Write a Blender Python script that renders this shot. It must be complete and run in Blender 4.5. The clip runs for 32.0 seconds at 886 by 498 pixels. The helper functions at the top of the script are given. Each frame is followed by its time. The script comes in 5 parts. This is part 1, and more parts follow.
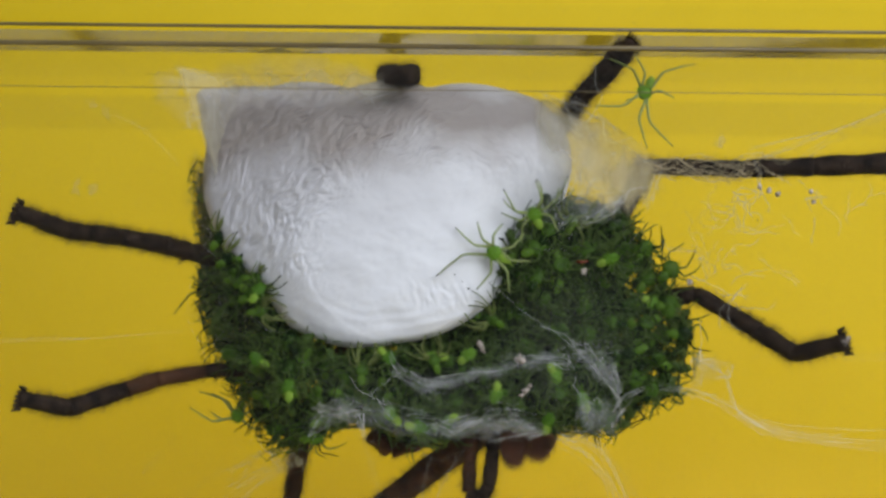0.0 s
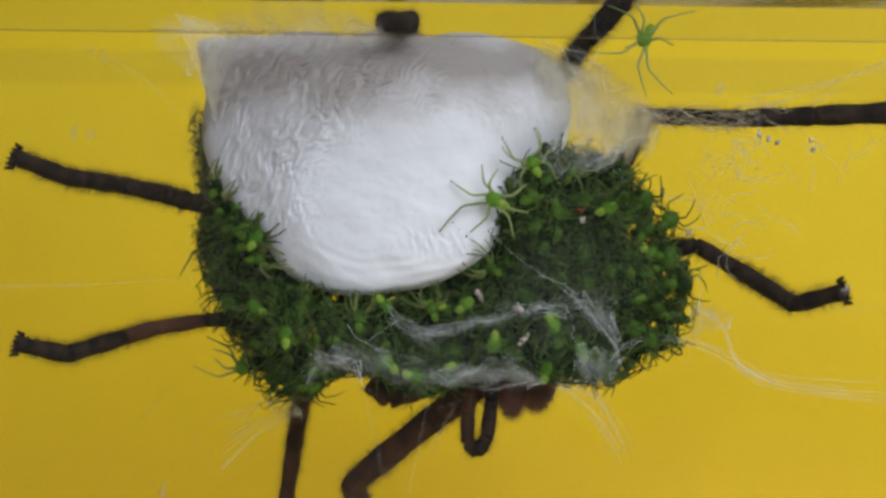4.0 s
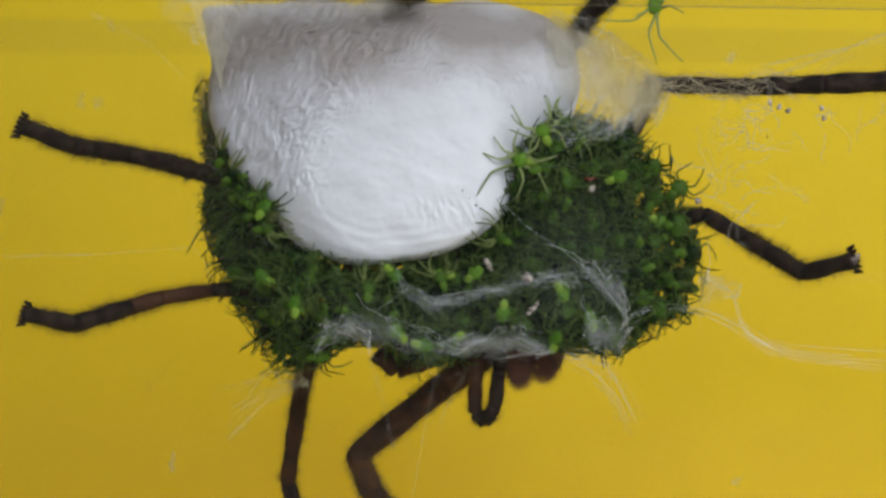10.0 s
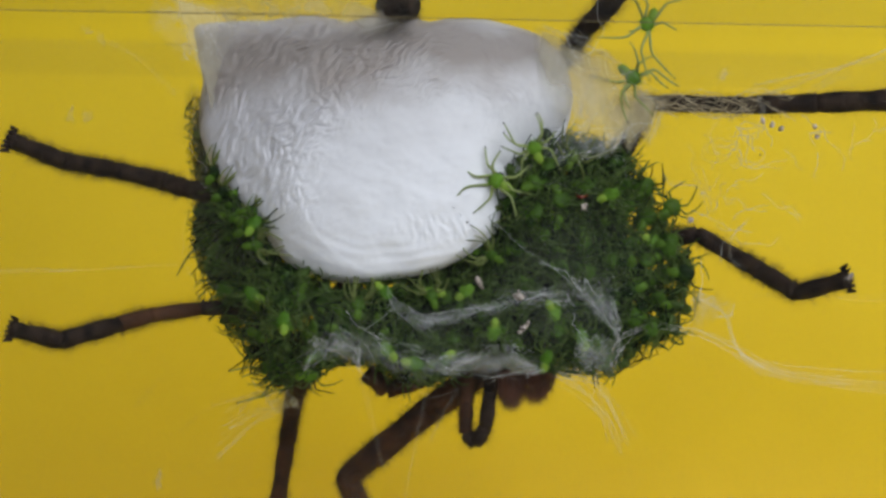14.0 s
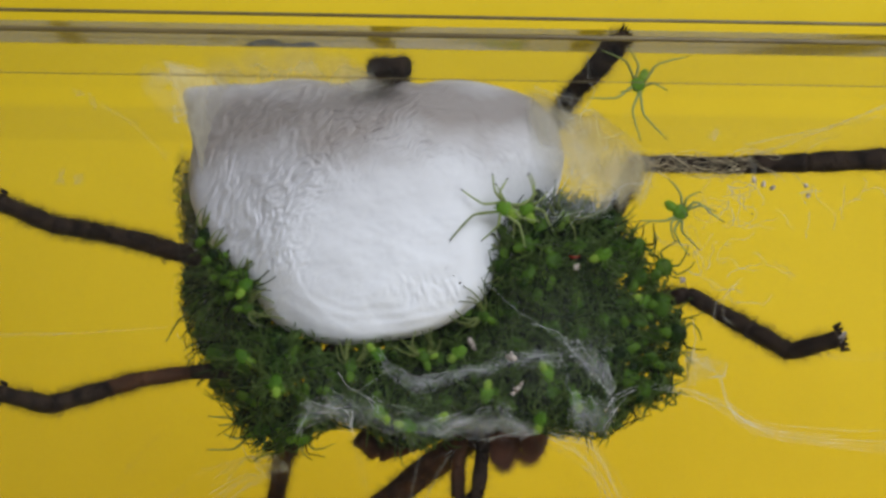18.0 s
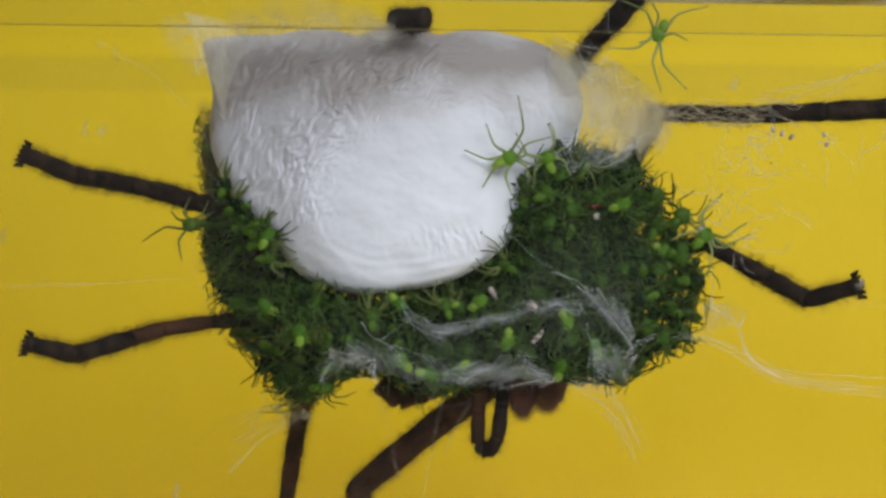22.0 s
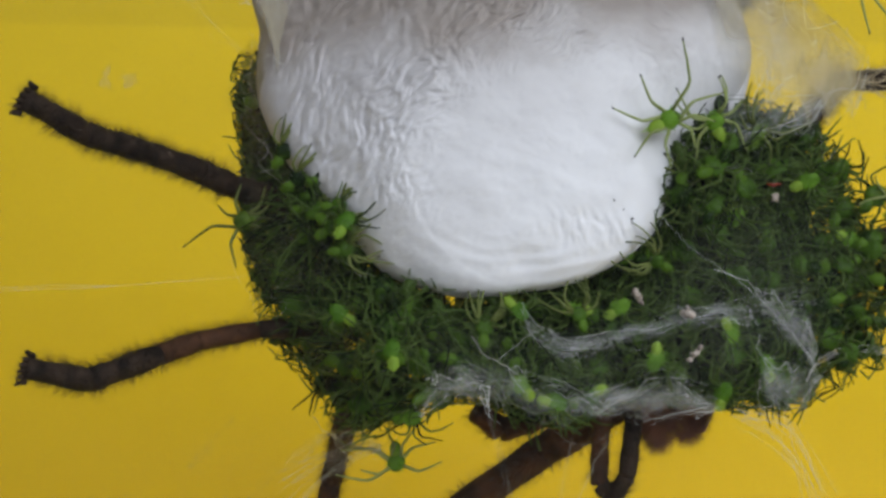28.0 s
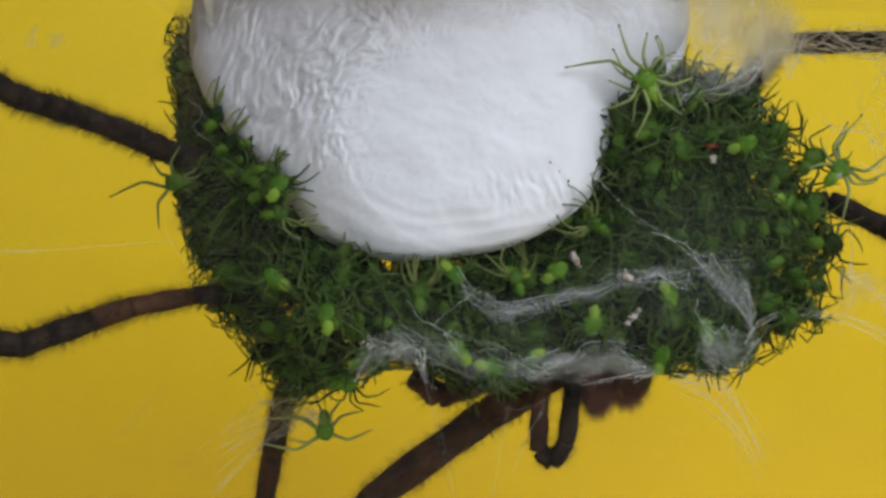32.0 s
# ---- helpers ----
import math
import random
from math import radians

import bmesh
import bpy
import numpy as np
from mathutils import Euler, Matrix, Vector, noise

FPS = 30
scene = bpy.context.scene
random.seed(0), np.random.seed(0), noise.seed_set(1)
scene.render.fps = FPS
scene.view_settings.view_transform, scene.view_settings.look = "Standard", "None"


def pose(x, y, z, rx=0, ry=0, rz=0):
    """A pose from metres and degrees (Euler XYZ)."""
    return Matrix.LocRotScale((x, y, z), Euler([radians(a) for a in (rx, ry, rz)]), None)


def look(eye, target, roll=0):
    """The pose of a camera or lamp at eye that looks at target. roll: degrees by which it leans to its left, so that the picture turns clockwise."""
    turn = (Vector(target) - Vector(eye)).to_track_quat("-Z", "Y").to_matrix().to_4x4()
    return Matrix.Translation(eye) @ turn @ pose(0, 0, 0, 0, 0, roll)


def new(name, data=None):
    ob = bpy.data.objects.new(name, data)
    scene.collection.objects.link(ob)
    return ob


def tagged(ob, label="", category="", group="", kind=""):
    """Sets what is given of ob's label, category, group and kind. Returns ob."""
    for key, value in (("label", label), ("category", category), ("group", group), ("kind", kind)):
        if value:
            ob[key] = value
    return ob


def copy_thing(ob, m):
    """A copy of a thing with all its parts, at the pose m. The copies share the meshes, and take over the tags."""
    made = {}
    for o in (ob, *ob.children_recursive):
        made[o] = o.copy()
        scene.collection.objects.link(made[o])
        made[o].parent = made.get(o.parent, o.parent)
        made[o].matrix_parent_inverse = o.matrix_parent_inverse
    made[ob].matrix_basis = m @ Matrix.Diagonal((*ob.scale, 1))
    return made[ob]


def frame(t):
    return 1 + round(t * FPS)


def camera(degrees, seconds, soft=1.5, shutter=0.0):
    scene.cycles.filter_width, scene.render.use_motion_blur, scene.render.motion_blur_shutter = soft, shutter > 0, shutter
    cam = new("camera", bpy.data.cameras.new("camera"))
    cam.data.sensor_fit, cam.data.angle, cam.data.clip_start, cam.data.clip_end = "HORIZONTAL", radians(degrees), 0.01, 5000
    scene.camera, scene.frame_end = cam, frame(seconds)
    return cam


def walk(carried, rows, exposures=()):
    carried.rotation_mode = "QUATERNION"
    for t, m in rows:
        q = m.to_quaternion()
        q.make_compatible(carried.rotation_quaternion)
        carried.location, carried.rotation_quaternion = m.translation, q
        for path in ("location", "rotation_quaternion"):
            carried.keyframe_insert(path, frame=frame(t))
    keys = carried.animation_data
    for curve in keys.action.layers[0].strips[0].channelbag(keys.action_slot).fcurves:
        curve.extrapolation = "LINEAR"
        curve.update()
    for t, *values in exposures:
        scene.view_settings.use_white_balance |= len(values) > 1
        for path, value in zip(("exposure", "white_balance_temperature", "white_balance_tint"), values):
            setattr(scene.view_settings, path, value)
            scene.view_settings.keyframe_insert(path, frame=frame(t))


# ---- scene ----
cam = camera(30, 32.0, soft=3.0, shutter=0.5)
PATH = [
    (0, pose(-0.00000, -0.13062, 0.07500, 89.991, -0.595, 0.031)),
    (0.5, pose(0.00222, -0.13074, 0.07472, 89.828, -0.713, 0.902)),
    (1, pose(0.00182, -0.13037, 0.07311, 89.565, -0.759, 0.789)),
    (1.5, pose(0.00228, -0.13032, 0.07167, 89.405, -0.851, 1.043)),
    (2, pose(0.00131, -0.13039, 0.07161, 89.729, -0.881, 0.568)),
    (2.5, pose(0.00185, -0.13037, 0.07076, 89.771, -0.838, 0.676)),
    (4.5, pose(0.00174, -0.13036, 0.07212, 89.464, -0.910, 0.726)),
    (5, pose(0.00251, -0.13050, 0.07155, 89.685, -0.811, 0.954)),
    (5.5, pose(0.00257, -0.13035, 0.07267, 89.927, -0.720, 0.849)),
    (6, pose(0.00302, -0.13009, 0.07455, 89.969, -0.450, 0.691)),
    (6.5, pose(0.00190, -0.13037, 0.07263, 89.601, -0.684, 0.428)),
    (7, pose(0.00091, -0.13004, 0.07137, 88.936, -0.678, 0.432)),
    (7.5, pose(0.00057, -0.13025, 0.07016, 89.319, -0.721, 0.518)),
    (8, pose(-0.00031, -0.13016, 0.07011, 89.034, -0.846, 0.446)),
    (8.5, pose(-0.00084, -0.13039, 0.07019, 88.768, -0.882, 0.419)),
    (9, pose(-0.00147, -0.13008, 0.06913, 88.419, -1.010, 0.081)),
    (9.5, pose(-0.00027, -0.13061, 0.06962, 89.052, -0.959, 0.353)),
    (10, pose(-0.00067, -0.12984, 0.07128, 88.698, -0.828, -0.025)),
    (10.5, pose(-0.00011, -0.12950, 0.07092, 88.699, -0.875, 0.212)),
    (11, pose(-0.00013, -0.12939, 0.07012, 88.674, -0.949, -0.037)),
    (11.5, pose(-0.00056, -0.12951, 0.07028, 88.110, -1.122, -0.041)),
    (12, pose(-0.00002, -0.12931, 0.06891, 88.187, -1.155, 0.097)),
    (12.5, pose(0.00005, -0.12916, 0.06855, 88.650, -1.241, 0.213)),
    (13, pose(-0.00083, -0.12930, 0.06874, 88.579, -1.221, -0.075)),
    (13.5, pose(0.00017, -0.12910, 0.06945, 89.420, -1.160, 0.100)),
    (15.5, pose(-0.00136, -0.12861, 0.06717, 90.713, -0.950, -0.780)),
    (16, pose(-0.00192, -0.12830, 0.06642, 90.740, -0.969, -0.622)),
    (16.5, pose(-0.00222, -0.12832, 0.06702, 90.395, -0.953, -0.536)),
    (17, pose(-0.00295, -0.12842, 0.06739, 90.968, -1.053, -0.917)),
    (17.5, pose(-0.00261, -0.12862, 0.06577, 91.949, -1.032, -0.951)),
    (18, pose(-0.00187, -0.12851, 0.06835, 92.695, -0.772, -1.141)),
    (18.5, pose(-0.00101, -0.12856, 0.06888, 92.287, -0.645, -0.652)),
    (19, pose(-0.00160, -0.12882, 0.06934, 92.191, -0.654, -1.098)),
    (19.5, pose(-0.00142, -0.12881, 0.06943, 91.209, -0.696, -0.963)),
    (20, pose(-0.00239, -0.12870, 0.06916, 90.872, -0.621, -0.809)),
    (20.5, pose(-0.00244, -0.12913, 0.06856, 91.427, -0.615, -0.969)),
    (21, pose(-0.00317, -0.12901, 0.06821, 91.548, -0.588, -1.152)),
    (21.5, pose(-0.00299, -0.12984, 0.06963, 91.023, -0.528, -0.911)),
    (22, pose(-0.00387, -0.12957, 0.06848, 90.872, -0.585, -1.256)),
    (22.5, pose(-0.00345, -0.12934, 0.06889, 90.629, -0.580, -1.198)),
    (23, pose(-0.00362, -0.12840, 0.06936, 90.058, -0.611, -0.748)),
    (23.5, pose(-0.00613, -0.12494, 0.06964, 90.904, -0.611, -2.593)),
    (24, pose(-0.00602, -0.12033, 0.06858, 90.190, -0.420, -1.622)),
    (24.5, pose(-0.00768, -0.11458, 0.06721, 90.939, -0.279, -2.501)),
    (25, pose(-0.01064, -0.10779, 0.06919, 90.636, 0.012, -4.956)),
    (25.5, pose(-0.00939, -0.10840, 0.06872, 92.261, -0.067, -3.429)),
    (26, pose(-0.00945, -0.10471, 0.07221, 89.372, -0.912, -3.118)),
    (26.5, pose(-0.01567, -0.09892, 0.06990, 89.990, -0.583, -3.008)),
    (28.5, pose(-0.01810, -0.09650, 0.07257, 88.435, -0.607, -5.622)),
    (29, pose(-0.01779, -0.09722, 0.07129, 89.012, -0.245, -5.940)),
    (29.5, pose(-0.01688, -0.09726, 0.07132, 88.658, -0.379, -6.334)),
    (30, pose(-0.01713, -0.09761, 0.07144, 88.588, -0.341, -6.117)),
    (30.5, pose(-0.01708, -0.09746, 0.07061, 88.426, -0.349, -6.092)),
    (31, pose(-0.01742, -0.09698, 0.07058, 88.076, -0.380, -6.181)),
    (31.5, pose(-0.01711, -0.09680, 0.07143, 88.156, -0.435, -6.403)),
    (32, pose(-0.01631, -0.09570, 0.07094, 88.112, -0.620, -6.342)),
]
walk(cam, PATH)

# ---- world, window light, exposure ----
world = bpy.data.worlds.new("sky")
scene.world = world
world.use_nodes = True
_sky = world.node_tree.nodes.new("ShaderNodeTexSky")
_sky.sky_type, _sky.sun_disc = "NISHITA", False
_sky.sun_elevation, _sky.sun_rotation = radians(40), radians(20)
_bg = world.node_tree.nodes["Background"]
_bg.inputs["Strength"].default_value = 0.1
world.node_tree.links.new(_sky.outputs[0], _bg.inputs[0])
# main lamp, set in the assumed window of the unseen room
daylight = new("window_daylight", bpy.data.lights.new("window_daylight", "AREA"))
daylight.data.shape, daylight.data.size, daylight.data.size_y = "RECTANGLE", 2.0, 1.0
daylight.data.energy, daylight.data.color = 40.5, (0.875, 0.915, 0.985)
daylight.matrix_world = look((0.8, -1.72, 1.0), (0.8, 0, 1.0))
scene.view_settings.exposure = 0.0

# ---- helpers for building, in millimetres round the middle of the view ----
LIFT = 75.0
RNG = random.Random(7)


def V(p):
    return Vector((p[0], p[1], p[2] + LIFT)) * 0.001


def deeper(p, d):
    """Moves a place back by d along the line of sight of the middle camera."""
    k = (p[1] + d + 130) / (p[1] + 130)
    return (2 + (p[0] - 2) * k, p[1] + d, -2 + (p[2] + 2) * k)


def settled(p):
    """The mass leans: a little further from the pane in the middle, closer again at its right rim."""
    x, y = p[0], p[1]
    if x < -14:
        return deeper(p, 3.5 * min(1.0, (-14 - x) / 3))
    mid = 3.6 * max(0.0, min(1.0, (x + 10) / 9)) * (1 - 0.45 * max(0.0, min(1.0, (p[2] + 6) / 5)))
    t = max(0.0, min(1.0, (x - 13) / 6))
    return deeper(p, (1 - t) * mid + t * max(-5.0, 6.5 - y))


def material(name):
    m = bpy.data.materials.new(name)
    m.use_nodes = True
    return m, m.node_tree.nodes, m.node_tree.links, m.node_tree.nodes["Principled BSDF"]


def rough_paint(name, a, b, scale, rough=0.6, bump=0.0, bump_scale=0, metal=0.0, by_object=False, sheen=0.0, detail=6, spec=0.5):
    """Two colours mixed by noise at a real size (scale: features per metre), with fine relief."""
    m, n, l, p = material(name)
    co = n.new("ShaderNodeTexCoord")
    noise_tex = n.new("ShaderNodeTexNoise")
    noise_tex.inputs["Scale"].default_value, noise_tex.inputs["Detail"].default_value = scale, detail
    l.new(co.outputs["Object"], noise_tex.inputs["Vector"])
    ramp = n.new("ShaderNodeValToRGB")
    ramp.color_ramp.elements[0].position, ramp.color_ramp.elements[1].position = 0.35, 0.65
    ramp.color_ramp.elements[0].color, ramp.color_ramp.elements[1].color = (*a, 1), (*b, 1)
    source = noise_tex.outputs["Fac"]
    if by_object:
        info = n.new("ShaderNodeObjectInfo")
        mix = n.new("ShaderNodeMath")
        mix.operation = "MULTIPLY_ADD"
        l.new(info.outputs["Random"], mix.inputs[0])
        mix.inputs[1].default_value = 0.5
        half = n.new("ShaderNodeMath")
        half.operation = "MULTIPLY_ADD"
        l.new(noise_tex.outputs["Fac"], half.inputs[0])
        half.inputs[1].default_value, half.inputs[2].default_value = 0.6, -0.05
        l.new(half.outputs[0], mix.inputs[2])
        source = mix.outputs[0]
    l.new(source, ramp.inputs[0])
    l.new(ramp.outputs[0], p.inputs["Base Color"])
    p.inputs["Roughness"].default_value, p.inputs["Metallic"].default_value = rough, metal
    p.inputs["Sheen Weight"].default_value = sheen
    p.inputs["Specular IOR Level"].default_value = spec
    if bump:
        fine = n.new("ShaderNodeTexNoise")
        fine.inputs["Scale"].default_value = bump_scale
        l.new(co.outputs["Object"], fine.inputs["Vector"])
        bp = n.new("ShaderNodeBump")
        bp.inputs["Strength"].default_value, bp.inputs["Distance"].default_value = 0.6, bump
        l.new(fine.outputs["Fac"], bp.inputs["Height"])
        l.new(bp.outputs[0], p.inputs["Normal"])
    return m


def film(name, colour, cover, scale, rough=0.5, low=0.35, high=0.7, translucent=0.4, fade=False):
    """A thin see-through skin: covered in places by noise, clear between."""
    m, n, l, p = material(name)
    out = n["Material Output"]
    co = n.new("ShaderNodeTexCoord")
    tex = n.new("ShaderNodeTexNoise")
    tex.inputs["Scale"].default_value, tex.inputs["Detail"].default_value = scale, 8
    stretch = n.new("ShaderNodeMapping")
    stretch.inputs["Scale"].default_value = (1.0, 1.0, 0.45)
    stretch.inputs["Rotation"].default_value = (0, 0.5, 0)
    l.new(co.outputs["Object"], stretch.inputs[0])
    l.new(stretch.outputs[0], tex.inputs["Vector"])
    ramp = n.new("ShaderNodeMapRange")
    ramp.inputs["From Min"].default_value, ramp.inputs["From Max"].default_value = low, high
    ramp.inputs["To Min"].default_value, ramp.inputs["To Max"].default_value = cover * 0.3, cover
    l.new(tex.outputs["Fac"], ramp.inputs["Value"])
    p.inputs["Base Color"].default_value, p.inputs["Roughness"].default_value = (*colour, 1), rough
    trans = n.new("ShaderNodeBsdfTranslucent")
    trans.inputs[0].default_value = (*colour, 1)
    both = n.new("ShaderNodeMixShader")
    both.inputs[0].default_value = translucent
    l.new(p.outputs[0], both.inputs[1])
    l.new(trans.outputs[0], both.inputs[2])
    clear = n.new("ShaderNodeBsdfTransparent")
    mix = n.new("ShaderNodeMixShader")
    cover_out = ramp.outputs[0]
    if fade:  # thins out towards the rim of the sheet
        thick = n.new("ShaderNodeAttribute")
        thick.attribute_name = "thick"
        times = n.new("ShaderNodeMath")
        times.operation = "MULTIPLY"
        l.new(cover_out, times.inputs[0])
        l.new(thick.outputs["Fac"], times.inputs[1])
        cover_out = times.outputs[0]
    l.new(cover_out, mix.inputs[0])
    l.new(clear.outputs[0], mix.inputs[1])
    l.new(both.outputs[0], mix.inputs[2])
    l.new(mix.outputs[0], out.inputs[0])
    return m


def clear_plastic(name, tint, haze, gloss, rough=0.05):
    """Clear sheet: light goes straight through, a little haze, a weak mirror."""
    m, n, l, p = material(name)
    out = n["Material Output"]
    clear = n.new("ShaderNodeBsdfTransparent")
    clear.inputs[0].default_value = (*tint, 1)
    shine = n.new("ShaderNodeBsdfGlossy")
    shine.inputs["Roughness"].default_value = rough
    p.inputs["Base Color"].default_value, p.inputs["Roughness"].default_value = (0.7, 0.7, 0.68, 1), 0.5
    a, b = n.new("ShaderNodeMixShader"), n.new("ShaderNodeMixShader")
    a.inputs[0].default_value, b.inputs[0].default_value = haze, gloss
    l.new(clear.outputs[0], a.inputs[1])
    l.new(p.outputs[0], a.inputs[2])
    l.new(a.outputs[0], b.inputs[1])
    l.new(shine.outputs[0], b.inputs[2])
    l.new(b.outputs[0], out.inputs[0])
    return m


def soft_green(name, dark, bright, rough=0.35, through_light=0.35, island=False, clear=0.0):
    """Young spider skin: green that varies from one to the next, and lets some light through."""
    m, n, l, p = material(name)
    out = n["Material Output"]
    info = n.new("ShaderNodeObjectInfo")
    co = n.new("ShaderNodeTexCoord")
    tex = n.new("ShaderNodeTexNoise")
    tex.inputs["Scale"].default_value, tex.inputs["Detail"].default_value = 1500, 4
    l.new(co.outputs["Object"], tex.inputs["Vector"])
    add = n.new("ShaderNodeMath")
    add.operation = "MULTIPLY_ADD"
    l.new(tex.outputs["Fac"], add.inputs[0])
    add.inputs[1].default_value = 0.9
    if island:
        l.new(n.new("ShaderNodeNewGeometry").outputs["Random Per Island"], add.inputs[2])
    else:
        l.new(info.outputs["Random"], add.inputs[2])
    ramp = n.new("ShaderNodeValToRGB")
    ramp.color_ramp.elements[0].position, ramp.color_ramp.elements[1].position = 0.45, 1.0
    ramp.color_ramp.elements[0].color, ramp.color_ramp.elements[1].color = (*dark, 1), (*bright, 1)
    ramp.color_ramp.elements[1].position = 1.0
    ramp.color_ramp.interpolation = "EASE"
    l.new(add.outputs[0], ramp.inputs[0])
    l.new(ramp.outputs[0], p.inputs["Base Color"])
    p.inputs["Roughness"].default_value, p.inputs["Specular IOR Level"].default_value = rough, 0.2
    trans = n.new("ShaderNodeBsdfTranslucent")
    l.new(ramp.outputs[0], trans.inputs[0])
    mix = n.new("ShaderNodeMixShader")
    mix.inputs[0].default_value = through_light
    l.new(p.outputs[0], mix.inputs[1])
    l.new(trans.outputs[0], mix.inputs[2])
    last = mix
    if clear:  # thin limbs are glassy
        last = n.new("ShaderNodeMixShader")
        last.inputs[0].default_value = clear
        l.new(mix.outputs[0], last.inputs[1])
        l.new(n.new("ShaderNodeBsdfTransparent").outputs[0], last.inputs[2])
    l.new(last.outputs[0], out.inputs[0])
    return m


# ---- materials ----
YELLOW = rough_paint("yellow_card", (0.695, 0.493, 0.014), (0.750, 0.536, 0.018), 25, rough=0.65, bump=0.00002, bump_scale=900, spec=0.12)
PLASTIC = clear_plastic("clear_plastic", (0.994, 0.994, 0.99), 0.0025, 0.003)
RIM = clear_plastic("rim_plastic", (0.985, 0.983, 0.975), 0.003, 0.004, 0.1)
MIRROR_EDGE = clear_plastic("added_mirror_strip", (0.97, 0.96, 0.93), 0.01, 0.45, 0.12)
RIM_LINE = rough_paint("grey_brown_reflection_line", (0.13, 0.095, 0.04), (0.24, 0.18, 0.08), 120, rough=0.3)
LEG_BROWN = rough_paint("hairy_brown_leg", (0.010, 0.0065, 0.005), (0.048, 0.030, 0.020), 750, rough=0.75, bump=0.0002, bump_scale=4000, spec=0.15)
LEG_PALE = rough_paint("pale_brown_leg", (0.042, 0.019, 0.010), (0.115, 0.050, 0.024), 500, rough=0.75, bump=0.0002, bump_scale=4000, spec=0.15)
RUST = rough_paint("rust_red_fang_bases", (0.06, 0.018, 0.008), (0.19, 0.055, 0.022), 700, rough=0.6, bump=0.0002, bump_scale=3000, sheen=0.2)
HAIR = rough_paint("brown_hair", (0.014, 0.009, 0.006), (0.05, 0.03, 0.019), 300, rough=0.8)
RUST_HAIR = rough_paint("rust_hair", (0.04, 0.014, 0.008), (0.14, 0.05, 0.024), 300, rough=0.8)
BODY_GREEN = soft_green("green_body", (0.015, 0.042, 0.007), (0.105, 0.22, 0.022), rough=0.45, through_light=0.5, clear=0.15)
ABDOMEN_GREEN = soft_green("green_abdomen", (0.02, 0.055, 0.007), (0.15, 0.29, 0.028), rough=0.4, through_light=0.5, clear=0.12)
LEG_GREEN = soft_green("grey_green_leg", (0.022, 0.048, 0.009), (0.115, 0.18, 0.042), rough=0.4, clear=0.22)
# leg green darkened to stand in for the shade deep between the spiderlings
TANGLE_GREEN = soft_green("shade_green_tangle", (0.011, 0.028, 0.006), (0.085, 0.145, 0.028), rough=0.5, through_light=0.25, island=True, clear=0.2)
LEG_LIGHT = soft_green("pale_green_leg", (0.25, 0.31, 0.09), (0.36, 0.43, 0.16), rough=0.4, through_light=0.3)
LEG_MID = soft_green("mid_green_leg", (0.10, 0.13, 0.030), (0.19, 0.23, 0.065), rough=0.45, through_light=0.3)
BODY_MID = soft_green("mid_green_body", (0.06, 0.12, 0.014), (0.17, 0.28, 0.035), rough=0.5, through_light=0.45)
LIME = soft_green("bright_lime_abdomen", (0.20, 0.38, 0.03), (0.36, 0.54, 0.07), rough=0.42, through_light=0.45)
BODY_BRIGHT = soft_green("bright_green_body", (0.09, 0.22, 0.015), (0.20, 0.40, 0.035), rough=0.5, through_light=0.45)
TIP_DARK = rough_paint("dark_foot", (0.02, 0.02, 0.012), (0.05, 0.045, 0.03), 900)
SILK_THREAD = film("white_silk_thread", (0.84, 0.85, 0.85), 0.97, 300, low=0.2, high=0.6)
SILK_FINE = film("fine_silk_thread", (0.80, 0.80, 0.76), 0.40, 300, low=0.2, high=0.6)
SILK_FILM = film("thin_silk_sheet", (0.78, 0.79, 0.80), 0.42, 520, low=0.40, high=0.70, fade=True)
SILK_SKIN = film("stretched_silk_skin", (0.80, 0.78, 0.72), 0.72, 420, low=0.38, high=0.7, fade=True)
SILK_HAZE = film("hazy_silk", (0.75, 0.77, 0.78), 0.34, 480, low=0.42, high=0.7, fade=True)
SILK_BEIGE = film("beige_silk_sheet", (0.74, 0.69, 0.54), 0.66, 260, low=0.38, high=0.66, fade=True)
SILK_CREAM = film("cream_silk_thread", (0.70, 0.60, 0.40), 0.9, 300, low=0.2, high=0.6)
SILK_TORN = film("torn_silk_skin", (0.82, 0.78, 0.64), 0.55, 420, low=0.34, high=0.7, fade=True)
CRUMB = rough_paint("pale_crumb", (0.13, 0.10, 0.08), (0.62, 0.53, 0.46), 2600, rough=0.8)
SMUDGE = film("grey_smudge", (0.55, 0.53, 0.45), 0.35, 900, low=0.4, high=0.7)
RED_BIT = rough_paint("red_shiny_bit", (0.13, 0.010, 0.006), (0.28, 0.03, 0.015), 800, rough=0.25)


